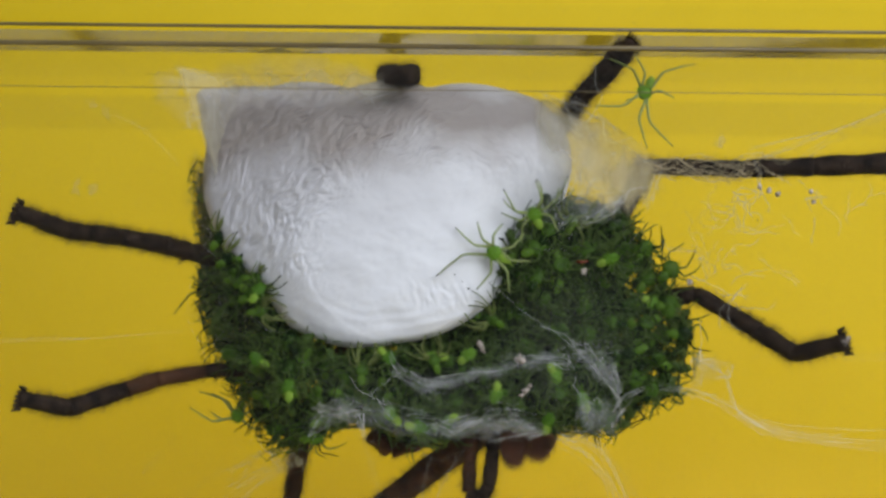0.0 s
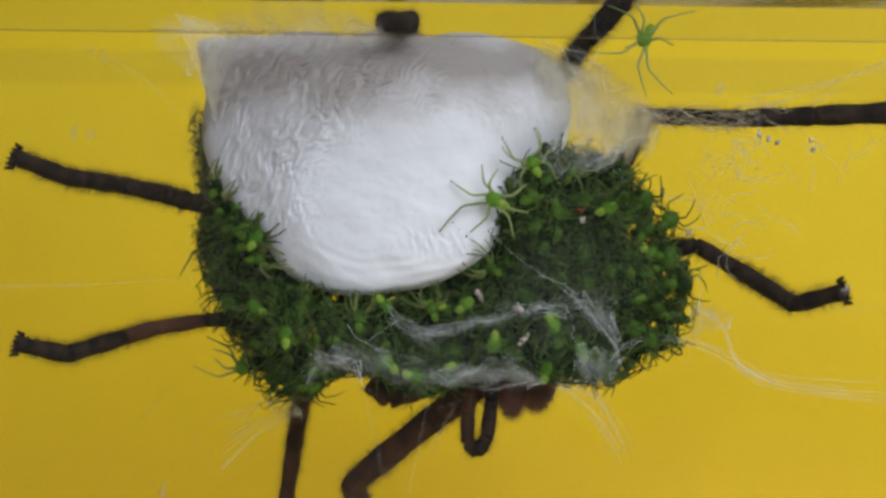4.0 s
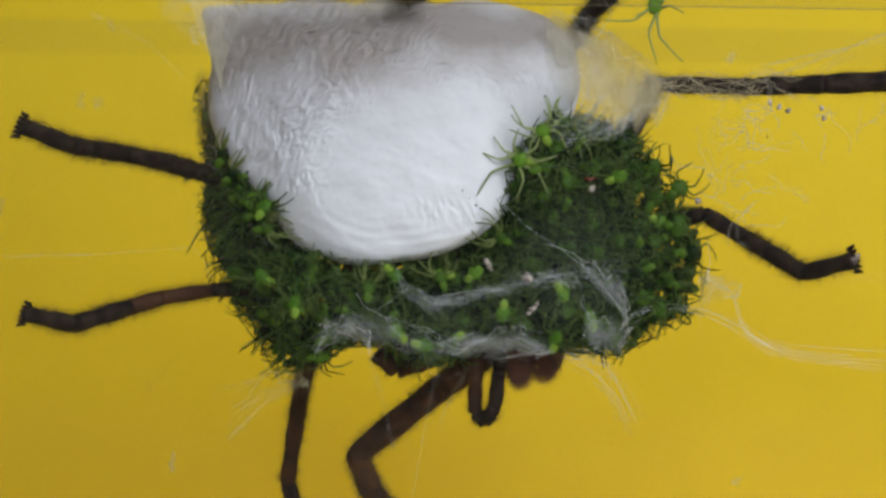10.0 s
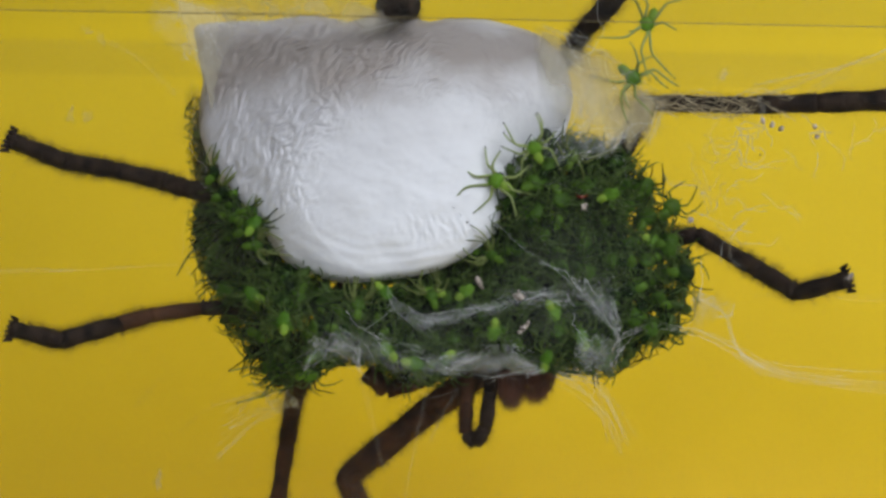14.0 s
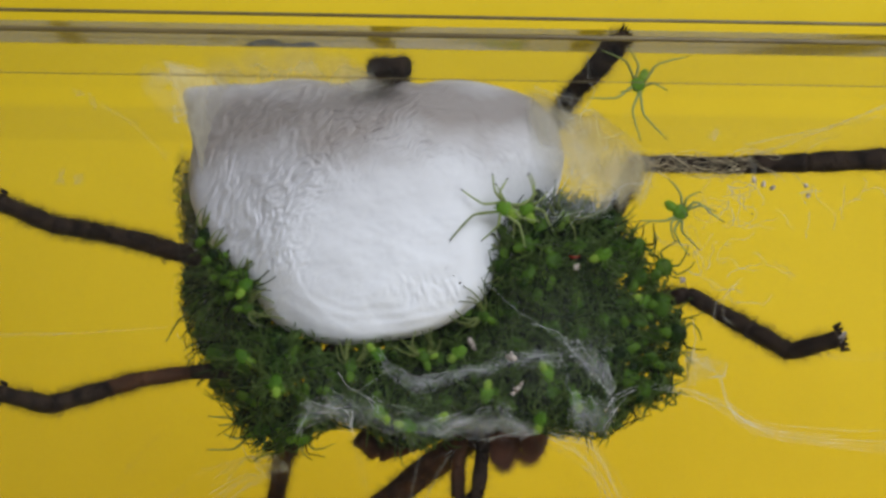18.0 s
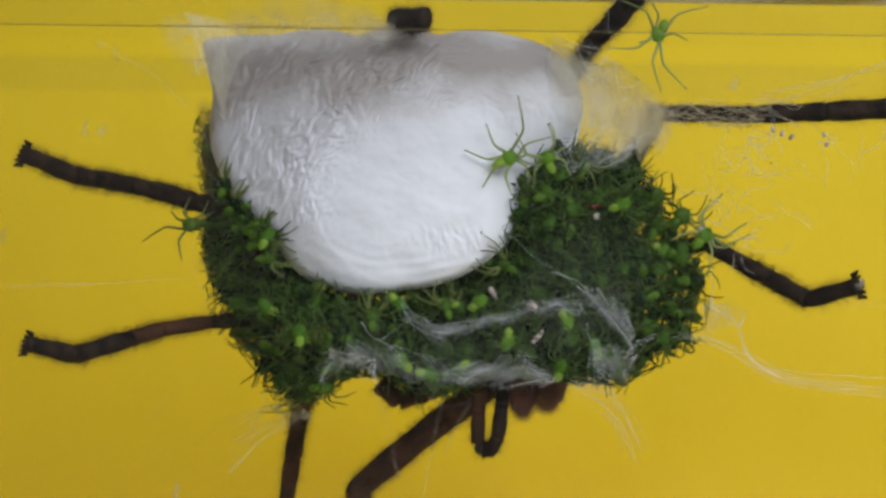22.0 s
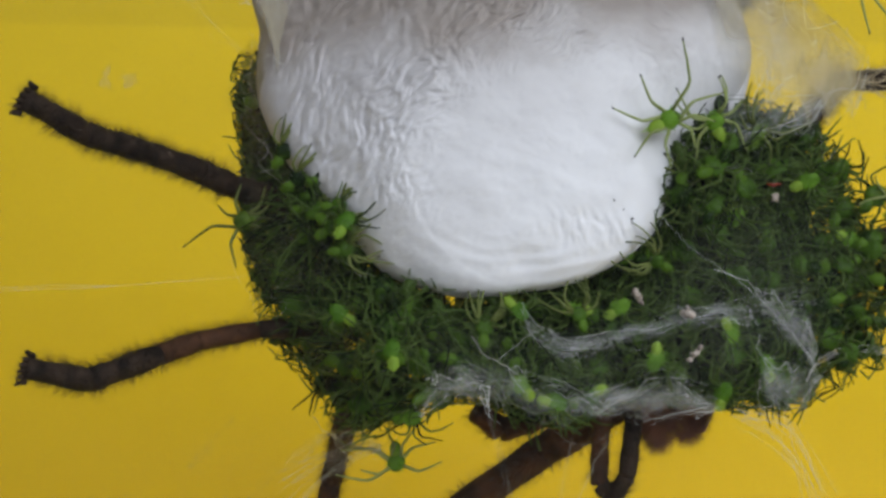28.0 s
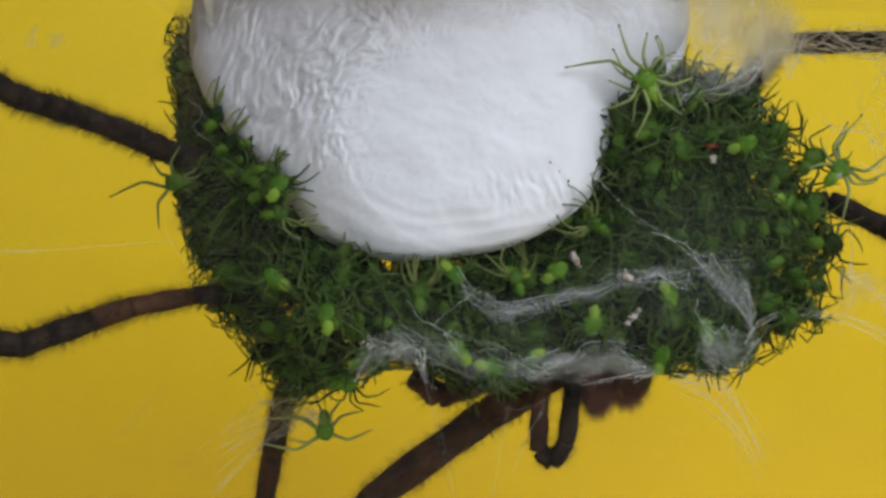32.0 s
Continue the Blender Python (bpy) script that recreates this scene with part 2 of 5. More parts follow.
def sac_silk():
    """White silk felt: fine threads, a soft grey-brown band near the top."""
    m, n, l, p = material("white_silk_felt")
    co = n.new("ShaderNodeTexCoord")
    pos = n.new("ShaderNodeSeparateXYZ")
    l.new(co.outputs["Object"], pos.inputs[0])
    big = n.new("ShaderNodeTexNoise")
    big.inputs["Scale"].default_value, big.inputs["Detail"].default_value = 140, 6
    l.new(co.outputs["Object"], big.inputs["Vector"])
    warp = n.new("ShaderNodeMath")
    warp.operation = "MULTIPLY_ADD"
    l.new(big.outputs["Fac"], warp.inputs[0])
    warp.inputs[1].default_value = 0.008
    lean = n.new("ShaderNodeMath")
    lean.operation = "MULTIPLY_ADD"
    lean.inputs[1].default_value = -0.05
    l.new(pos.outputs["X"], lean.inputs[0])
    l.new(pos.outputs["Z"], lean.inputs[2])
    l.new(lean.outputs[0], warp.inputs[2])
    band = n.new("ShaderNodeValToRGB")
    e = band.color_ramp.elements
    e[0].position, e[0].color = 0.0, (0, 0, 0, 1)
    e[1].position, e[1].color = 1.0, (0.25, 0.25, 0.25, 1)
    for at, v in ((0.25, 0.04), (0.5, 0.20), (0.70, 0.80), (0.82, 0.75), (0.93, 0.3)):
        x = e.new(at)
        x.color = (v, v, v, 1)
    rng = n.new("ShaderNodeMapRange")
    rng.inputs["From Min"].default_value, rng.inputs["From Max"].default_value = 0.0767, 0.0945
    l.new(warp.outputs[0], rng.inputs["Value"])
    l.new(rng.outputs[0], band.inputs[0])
    fine = n.new("ShaderNodeTexNoise")
    fine.inputs["Scale"].default_value, fine.inputs["Detail"].default_value = 1400, 5
    l.new(co.outputs["Object"], fine.inputs["Vector"])
    mul = n.new("ShaderNodeMath")
    mul.operation = "MULTIPLY"
    l.new(band.outputs[0], mul.inputs[0])
    mix = n.new("ShaderNodeMix")
    mix.data_type = "RGBA"
    # lilac-grey shade of the upper left, painted in, drawn out along the threads
    off = n.new("ShaderNodeVectorMath")
    off.operation = "SUBTRACT"
    off.inputs[1].default_value = (-0.0026, 0, 0.075)
    l.new(co.outputs["Object"], off.inputs[0])
    flat = n.new("ShaderNodeSeparateXYZ")
    l.new(off.outputs[0], flat.inputs[0])
    away = n.new("ShaderNodeVectorMath")
    away.operation = "LENGTH"
    l.new(off.outputs[0], away.inputs[0])
    round_ = n.new("ShaderNodeMath")
    round_.operation = "ARCTAN2"
    l.new(flat.outputs["X"], round_.inputs[0])
    l.new(flat.outputs["Z"], round_.inputs[1])
    arcs = n.new("ShaderNodeCombineXYZ")
    l.new(away.outputs["Value"], arcs.inputs[0])
    l.new(round_.outputs[0], arcs.inputs[1])
    turn = n.new("ShaderNodeMapping")
    turn.inputs["Scale"].default_value = (2000, 22, 0)
    l.new(arcs.outputs[0], turn.inputs[0])
    strand = n.new("ShaderNodeTexNoise")
    strand.inputs["Scale"].default_value, strand.inputs["Detail"].default_value = 1.0, 5
    l.new(turn.outputs[0], strand.inputs["Vector"])
    wide = n.new("ShaderNodeTexNoise")
    wide.inputs["Scale"].default_value, wide.inputs["Detail"].default_value = 90, 5
    l.new(co.outputs["Object"], wide.inputs["Vector"])
    mul.inputs[1].default_value = 0.5
    share_out = n.new("ShaderNodeMapRange")
    share_out.inputs["From Min"].default_value, share_out.inputs["From Max"].default_value = 0.005, 0.011
    share_out.inputs["To Min"].default_value, share_out.inputs["To Max"].default_value = 0.25, 0.5
    l.new(away.outputs["Value"], share_out.inputs["Value"])
    both = n.new("ShaderNodeMath")
    both.operation = "MULTIPLY_ADD"
    l.new(share_out.outputs[0], both.inputs[1])
    l.new(strand.outputs["Fac"], both.inputs[0])
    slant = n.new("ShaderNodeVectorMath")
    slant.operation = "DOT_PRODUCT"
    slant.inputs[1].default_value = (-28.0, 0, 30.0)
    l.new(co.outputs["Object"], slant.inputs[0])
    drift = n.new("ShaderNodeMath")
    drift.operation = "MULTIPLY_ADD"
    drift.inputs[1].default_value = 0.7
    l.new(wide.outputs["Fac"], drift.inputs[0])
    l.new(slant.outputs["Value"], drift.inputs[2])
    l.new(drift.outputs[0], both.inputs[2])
    tilt_shade = n.new("ShaderNodeValToRGB")
    tilt_shade.color_ramp.elements[0].position, tilt_shade.color_ramp.elements[1].position = 0.0, 1.0
    tilt_shade.color_ramp.elements[0].color, tilt_shade.color_ramp.elements[1].color = (0.835, 0.842, 0.88, 1), (0.53, 0.52, 0.55, 1)
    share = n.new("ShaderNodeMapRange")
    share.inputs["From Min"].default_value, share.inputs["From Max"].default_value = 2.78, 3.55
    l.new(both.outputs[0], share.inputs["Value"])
    l.new(share.outputs[0], tilt_shade.inputs[0])
    l.new(tilt_shade.outputs[0], mix.inputs[6])
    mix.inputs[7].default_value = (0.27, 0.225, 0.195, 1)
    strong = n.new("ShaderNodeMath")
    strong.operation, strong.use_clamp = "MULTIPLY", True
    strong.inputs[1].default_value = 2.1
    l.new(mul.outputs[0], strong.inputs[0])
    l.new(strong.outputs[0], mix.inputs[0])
    l.new(mix.outputs[2], p.inputs["Base Color"])
    bp = n.new("ShaderNodeBump")
    bp.inputs["Strength"].default_value, bp.inputs["Distance"].default_value = 0.5, 0.00012
    fibre = n.new("ShaderNodeMath")
    fibre.operation = "MULTIPLY_ADD"
    outer = n.new("ShaderNodeMapRange")  # the pad itself is smooth
    outer.inputs["From Min"].default_value, outer.inputs["From Max"].default_value = 0.0055, 0.0115
    outer.inputs["To Max"].default_value = 0.9
    l.new(away.outputs["Value"], outer.inputs["Value"])
    l.new(outer.outputs[0], fibre.inputs[1])
    l.new(strand.outputs["Fac"], fibre.inputs[0])
    soft = n.new("ShaderNodeMath")
    soft.operation = "MULTIPLY"
    soft.inputs[1].default_value = 0.45
    l.new(fine.outputs["Fac"], soft.inputs[0])
    l.new(soft.outputs[0], fibre.inputs[2])
    l.new(fibre.outputs[0], bp.inputs["Height"])
    l.new(bp.outputs[0], p.inputs["Normal"])
    p.inputs["Roughness"].default_value, p.inputs["Sheen Weight"].default_value = 0.55, 0.15
    p.inputs["Specular IOR Level"].default_value = 0.35
    return m


SAC_SILK = sac_silk()


# ---- mesh makers ----
def part(name, bm, mat, parent=None, label="", smooth=True):
    me = bpy.data.meshes.new(name)
    bm.to_mesh(me)
    bm.free()
    me.materials.append(mat)
    if smooth:
        for f in me.polygons:
            f.use_smooth = True
    ob = new(name, me)
    if parent:
        ob.parent = parent
    if label:
        ob["label"] = label
    return ob


def from_lists(name, verts, faces, mat, parent=None, label="", smooth=True):
    me = bpy.data.meshes.new(name)
    me.from_pydata(verts, [], faces)
    me.materials.append(mat)
    if smooth:
        for f in me.polygons:
            f.use_smooth = True
    ob = new(name, me)
    if parent:
        ob.parent = parent
    if label:
        ob["label"] = label
    return ob


def block(bm, x0, x1, y0, y1, z0, z1, bevel=0.0):
    """A box in millimetres."""
    r = bmesh.ops.create_cube(bm, size=1)
    for v in r["verts"]:
        v.co = V((x0 + (v.co.x + 0.5) * (x1 - x0), y0 + (v.co.y + 0.5) * (y1 - y0), z0 + (v.co.z + 0.5) * (z1 - z0)))
    if bevel:
        edges = list({e for v in r["verts"] for e in v.link_edges})
        bmesh.ops.bevel(bm, geom=edges, offset=bevel * 0.001, segments=2, affect="EDGES")


def tube(verts, faces, points, radii, sides=6, caps=True):
    """Adds a tube along points (in metres) with a radius at each point to the lists."""
    n0 = len(verts)
    k = len(points)
    side = None
    for i, p in enumerate(points):
        d = (points[min(i + 1, k - 1)] - points[max(i - 1, 0)]).normalized()
        if side is None:
            side = d.cross(Vector((0.12, 1, 0.2))).normalized()
        side = (side - d * side.dot(d)).normalized()
        up = d.cross(side)
        for s in range(sides):
            a = 2 * math.pi * s / sides
            verts.append(p + (side * math.cos(a) + up * math.sin(a)) * radii[i])
    for i in range(k - 1):
        for s in range(sides):
            a, b = n0 + i * sides + s, n0 + i * sides + (s + 1) % sides
            faces.append((a, b, b + sides, a + sides))
    if caps:
        faces.append(tuple(n0 + s for s in reversed(range(sides))))
        faces.append(tuple(n0 + (k - 1) * sides + s for s in range(sides)))


def smooth_line(points, steps):
    """A rounded line through the points (Catmull-Rom)."""
    p = [points[0]] + list(points) + [points[-1]]
    out = []
    for i in range(1, len(p) - 2):
        for j in range(steps):
            t = j / steps
            a, b, c, d = p[i - 1], p[i], p[i + 1], p[i + 2]
            out.append(0.5 * ((2 * b) + (c - a) * t + (2 * a - 5 * b + 4 * c - d) * t * t + (3 * b - a - 3 * c + d) * t ** 3))
    out.append(p[-2])
    return out


# ---- structure: table, yellow card, clear box ----
def yellow_card():
    """A sheet of yellow card that lies under the box and bends up behind it."""
    verts, faces, profile = [], [], [(-8, -72.5)]
    for i in range(13):
        a = math.pi / 2 * i / 12
        profile.append((122 + 8 * math.sin(a), -72.5 + 8 * (1 - math.cos(a))))
    # the free part bows forward a little, shaped to shade off towards the bottom
    for i in range(1, 25):
        z = -64.5 + 5.2 * i
        profile.append((119.0 + 0.00215 * (z - 7) ** 2, z))
    profile.append((151, 190))
    for y, z in profile:
        verts += [V((-260, y, z)), V((260, y, z))]
    for i in range(len(profile) - 1):
        faces.append((2 * i, 2 * i + 1, 2 * i + 3, 2 * i + 2))
    ob = from_lists("backdrop", verts, faces, YELLOW)
    mod = ob.modifiers.new("thickness", "SOLIDIFY")
    mod.thickness, mod.offset = 0.0004, -1
    return tagged(ob, "plain bright yellow card standing behind the clear box", "backdrop", kind="structure")


yellow_card()
WOOD = rough_paint("pale_grey_wood", (0.36, 0.35, 0.33), (0.46, 0.45, 0.43), 18, rough=0.5, bump=0.0003, bump_scale=60)
PLASTER = rough_paint("white_plaster", (0.62, 0.61, 0.58), (0.68, 0.67, 0.64), 3, rough=0.9, bump=0.0006, bump_scale=200)


def table():
    ob = new("table")
    tagged(ob, "pale grey wooden table under the yellow card", "table")
    bm = bmesh.new()
    block(bm, -700, 700, -420, 420, -104, -75, 4)
    part("tabletop", bm, WOOD, ob, smooth=False)
    for x in (-660, 660):
        for y in (-380, 380):
            bm = bmesh.new()
            block(bm, x - 30, x + 30, y - 30, y + 30, -820, -104.2, 4)
            part("leg", bm, WOOD, ob, smooth=False)


def room():
    """Unseen plain walls, added to shape the light, with one assumed window beside the camera."""
    for name, b in (("floor", (-2100, 2100, -1900, 1900, -920, -820)), ("ceiling", (-2100, 2100, -1900, 1900, 1700, 1800)),
                    ("wall_north", (-2000, 2000, 1700, 1900, -820, 1700)), ("wall_west", (-2100, -2000, -1900, 1900, -820, 1700)),
                    ("wall_east", (2000, 2100, -1900, 1900, -820, 1700)), ("wall_south_left", (-2000, -250, -1900, -1700, -820, 1700)),
                    ("wall_south_right", (1850, 2000, -1900, -1700, -820, 1700)), ("wall_south_below", (-250, 1850, -1900, -1700, -820, 400)),
                    ("wall_south_above", (-250, 1850, -1900, -1700, 1480, 1700))):
        bm = bmesh.new()
        block(bm, *b)
        ob = part(name, bm, WOOD if name == "floor" else PLASTER, smooth=False)
        tagged(ob, "unseen added floor of plain pale boards" if name == "floor" else "unseen added plain white plastered " + name.split("_")[0], name.split("_")[0], kind="structure")


table()
room()

BOX_X0, BOX_X1, BOX_BACK, BOX_FLOOR, BOX_TOP = -47.0, 76.0, 40.0, -70.0, 17.4


def clear_box():
    box = new("plastic_box")
    tagged(box, "clear plastic box with a lid, standing on yellow card", "box")
    pieces = [("front_panel", (BOX_X0, BOX_X1, -1.2, 0, BOX_FLOOR, 15.6)),
              ("back_panel", (BOX_X0, BOX_X1, BOX_BACK, BOX_BACK + 1.2, BOX_FLOOR, 15.6)),
              ("side_panel", (BOX_X0 - 1.2, BOX_X0 - 0.01, -1.2, BOX_BACK + 1.2, BOX_FLOOR, 15.6)),
              ("side_panel", (BOX_X1 + 0.01, BOX_X1 + 1.2, -1.2, BOX_BACK + 1.2, BOX_FLOOR, 15.6)),
              ("bottom_panel", (BOX_X0 - 1.2, BOX_X1 + 1.2, -1.2, BOX_BACK + 1.2, BOX_FLOOR - 1.5, BOX_FLOOR - 0.01))]
    for name, b in pieces:
        bm = bmesh.new()
        block(bm, *b, 0.25)
        part(name, bm, PLASTIC, box, smooth=False).visible_shadow = False
    lid = new("box_cover")
    tagged(lid, "clear plastic lid with a thin shiny rim, closed on the box", "lid")
    x0, x1, y0, y1 = BOX_X0 - 3.4, BOX_X1 + 3.4, -3.2, BOX_BACK + 3.4
    bm = bmesh.new()
    block(bm, x0, x1, y0, y1, 17.75, 18.9, 0.3)
    part("lid_plate", bm, PLASTIC, lid, smooth=False).visible_shadow = False
    for name, b in (("front_skirt", (x0, x1, y0, y0 + 1.2, 12.25, 15.6)), ("back_skirt", (x0, x1, y1 - 1.2, y1, 12.25, 15.6)),
                    ("side_skirt", (x0, x0 + 1.2, y0 + 1.3, y1 - 1.3, 12.25, 15.6)), ("side_skirt", (x1 - 1.2, x1, y0 + 1.3, y1 - 1.3, 12.25, 15.6))):
        bm = bmesh.new()
        block(bm, *b, 0.2)
        part(name, bm, RIM, lid, smooth=False).visible_shadow = False
    # added mirror strip, tilted to show the sac as the lid's edge reflects it
    verts = [V((x0, 5.6, 16.02)), V((x1, 5.6, 16.02)), V((x1, 4.1, 17.55)), V((x0, 4.1, 17.55)),
             V((x0, 6.0, 16.0)), V((x1, 6.0, 16.0)), V((x1, 4.5, 17.55)), V((x0, 4.5, 17.55))]
    faces = [(0, 1, 2, 3), (7, 6, 5, 4), (0, 4, 5, 1), (3, 2, 6, 7), (0, 3, 7, 4), (1, 5, 6, 2)]
    from_lists("bevel", verts, faces, MIRROR_EDGE, lid, "mirror strip added for the reflections inside the lid's edge", smooth=False).visible_shadow = False
    # brown bars painted in for the dark reflections along the clear rim
    for z, r in ((15.62, 0.21), (17.05, 0.14), (12.24, 0.032)):
        v, f = [], []
        tube(v, f, [V((x0, -2.9, z)), V((x1, -2.9, z))], [r * 0.001] * 2, 10)
        from_lists("rim_reflection_line", v, f, RIM_LINE, lid, "brown bar standing in for a dark reflection in the clear rim")


clear_box()


# ---- the egg sac ----
def egg_sac():
    """A flattened silk pillow against the pane, with folds that run round it."""
    rim = [V(p) for p in [(10.5, 6.0, 7.4), (10.0, 7.0, 4.6), (7.3, 7.0, 0.1), (4.5, 7.0, -3.7), (0.7, 7.0, -6.6), (-3.9, 7.0, -7.8), (-8.6, 7.0, -8.1), (-12.4, 7.0, -6.7), (-14.8, 7.0, -3.4), (-18.2, 7.0, 0.3), (-19.7, 7.0, 4.1), (-19.4, 6.0, 8.2), (-20.0, 5.5, 11.0), (-20.5, 5.0, 12.7), (-18.1, 5.5, 12.9), (-14.4, 6.0, 13.0), (-7.9, 6.0, 13.0), (-1.3, 6.0, 13.1), (5.2, 6.0, 13.0), (7.8, 6.0, 12.2), (9.7, 6.0, 10.4)]]
    mid = V((-5.2, 0, 3.5))
    polar = []
    for p in rim:
        d = p - mid
        polar.append((math.atan2(d.z, d.x), math.hypot(d.x, d.z)))
    polar.sort()
    count, rings = 520, 170
    ang = np.array([a for a, r in polar])
    rad = np.array([r for a, r in polar])
    ang3, rad3 = np.concatenate([ang - 2 * math.pi, ang, ang + 2 * math.pi]), np.tile(rad, 3)
    th = np.linspace(-math.pi, math.pi, count, endpoint=False)
    edge = np.interp(th, ang3, rad3)
    for _ in range(8):
        edge = (np.roll(edge, 1) + 2 * edge + np.roll(edge, -1)) / 4
    verts, faces = [], []

    def ease(t):
        t = max(0.0, min(1.0, t))
        return t * t * (3 - 2 * t)

    def ring(i, front):
        q = i / rings
        for s in range(count):
            r = edge[s] * q
            x, z = (mid.x + r * math.cos(th[s])) * 1000, (mid.z + r * math.sin(th[s])) * 1000 - LIFT
            # a smooth round pad in the lower middle, the rest falls away from it
            dx, dz = (x + 2.6) / 8.9, z / 7.7
            rho = math.hypot(dx, dz) + 1e-6
            out = max(0.0, rho - 1)
            left = 0.5 * (1 - dx / rho)
            y = 2.6 + 0.9 * min(1.0, rho) ** 2 + (1.2 + 5.6 * left) * out * out / (out + 0.15)
            y += 0.03 * max(0.0, z - 8) ** 2
            if front:
                y += 0.5 * q ** 6 + 1.5 * q ** 50 + 4.5 * ease((dx - 0.5) / 0.9) * ease((8 - z) / 8)
                wx = x + 0.8 * noise.noise((x * 0.35, z * 0.35, 1.3)) + 0.3 * noise.noise((x * 0.9, z * 0.9, 5.1))
                wz = z + 0.8 * noise.noise((x * 0.35, z * 0.35, 7.9)) + 0.3 * noise.noise((x * 0.9, z * 0.9, 2.6))
                rr, aa = math.hypot(wx + 2.6, wz), math.atan2(wx + 2.6, wz)
                rr -= 3.2 * (max(-2.4, min(0.4, aa)) + 0.9) ** 2
                streak = 0.5 - 1.1 * abs(noise.noise((rr * 1.3, aa * 7.0, 2.0))) + 0.8 * noise.noise((rr * 2.5, aa * 10, 5.0)) + 0.6 * noise.noise((rr * 4.8, aa * 17, 8.0)) + 0.25 * noise.noise((rr * 9, aa * 34, 4.0))
                patchy = max(0.3, 0.8 + 0.9 * noise.noise((x * 0.33, z * 0.33, 11.0)))
                where = ease((rho - 0.72) / 0.5) * ease((dz + 0.55) / 0.5) * (0.22 + 0.78 * ease((left - 0.18) / 0.5))
                y -= (0.27 * where + 0.008) * patchy * streak
                # the pad: soft dents, a band of short upright creases, and lines along its lower lip
                pad = 1 - ease((rho - 0.8) / 0.3)
                crease = ease(1 - abs(z + 3.9) / 1.9) * ease(1 - abs(x - 0.5) / 6.5)
                y -= pad * (0.16 * noise.noise((x * 0.35, z * 0.5, 4.0)) + 0.025 * noise.noise((x * 1.1, z * 1.5, 9.0)) + crease * (0.13 * noise.noise((wx * 2.3 + wz * 0.8, wz * 0.9, 6.0)) + 0.06 * noise.noise((wx * 4.5, wz * 2.2, 1.0))))
                low = ease((-z - 1.5) * 0.25)
                y -= math.sin(edge[s] * (1 - q) * 1000 * 6.0 + 7 * noise.noise((x * 0.3, z * 0.3, 3.0))) * low * max(0.0, q - 0.62) * 0.12 * patchy
                y += 0.010 * noise.noise((x * 1.9, z * 1.9, 2.2)) + 0.006 * noise.noise((x * 4.6, z * 4.6, 3.2))
            else:
                y += 2.05 + 4.0 * (1 - q ** 2)
            verts.append(V(deeper((x, 5.0, z), y - 5.0)))

    for i in range(1, rings + 1):
        ring(i, True)
    for i in range(rings, 0, -6):
        ring(i, False)
    total = len(verts) // count
    for k in range(total - 1):
        for s in range(count):
            a, b = k * count + s, k * count + (s + 1) % count
            faces.append((a, b, b + count, a + count))
    faces.append(tuple(reversed(range(count))))
    faces.append(tuple(range((total - 1) * count, total * count)))
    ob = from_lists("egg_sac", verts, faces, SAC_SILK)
    return tagged(ob, "large white papery egg sac with fine folds on the clear panel", "egg sac")


egg_sac()


# ---- the mother spider ----
def leg_piece(name, parent, a, b, ra, rb, mat, sides=12, sag=0.0, label=""):
    """One joint of a leg: a rounded, slightly swollen tube, with hair of its own."""
    v, f = [], []
    a, b = V(a), V(b)
    pts, rad = [], []
    for i in range(13):
        t = i / 12
        p = a.lerp(b, t)
        p.z += sag * 0.001 * math.sin(math.pi * t)
        pts.append(p)
        end = min(1.0, 0.93 + 0.8 * min(t, 1 - t) ** 0.8)
        rad.append((ra + (rb - ra) * t) * end * 0.001 * (1 + 0.06 * math.sin(t * 9 + ra * 7)))
    tube(v, f, pts, rad, sides)
    ob = from_lists(name, v, f, mat, parent, label)
    hv, hf = [], []
    length = (b - a).length
    for _ in range(int(length * 1000 * 150)):
        t = RNG.random()
        k = min(11, int(t * 12))
        p = pts[k].lerp(pts[k + 1], t * 12 - k)
        d = (b - a).normalized()
        out = Vector((RNG.gauss(0, 1), RNG.gauss(0, 1), RNG.gauss(0, 1)))
        out = (out - d * out.dot(d)).normalized()
        r = rad[k]
        root = p + out * r * 0.85
        tip = p + out * (r + 0.00001 * RNG.uniform(22, 95)) + d * 0.00001 * RNG.uniform(10, 60)
        w = d.cross(out) * 0.000024
        n0 = len(hv)
        hv += [root - w, root + w, tip]
        hf.append((n0, n0 + 1, n0 + 2))
    for _ in range(int(length * 1000 * 7)):
        t = RNG.random()
        k = min(11, int(t * 12))
        p, d = pts[k].lerp(pts[k + 1], t * 12 - k), (b - a).normalized()
        out = Vector((RNG.gauss(0, 1), RNG.gauss(0, 1), RNG.gauss(0, 1)))
        out = (out - d * out.dot(d)).normalized()
        tip = p + out * (rad[k] + 0.001 * RNG.uniform(0.45, 1.5)) + d * 0.001 * RNG.uniform(0, 0.5)
        w = d * 0.000012
        hf.append((len(hv), len(hv) + 1, len(hv) + 2))
        hv += [p + out * rad[k] * 0.85 - w, p + out * rad[k] * 0.85 + w, tip]
    from_lists("hair", hv, hf, HAIR, ob, smooth=False)
    return ob


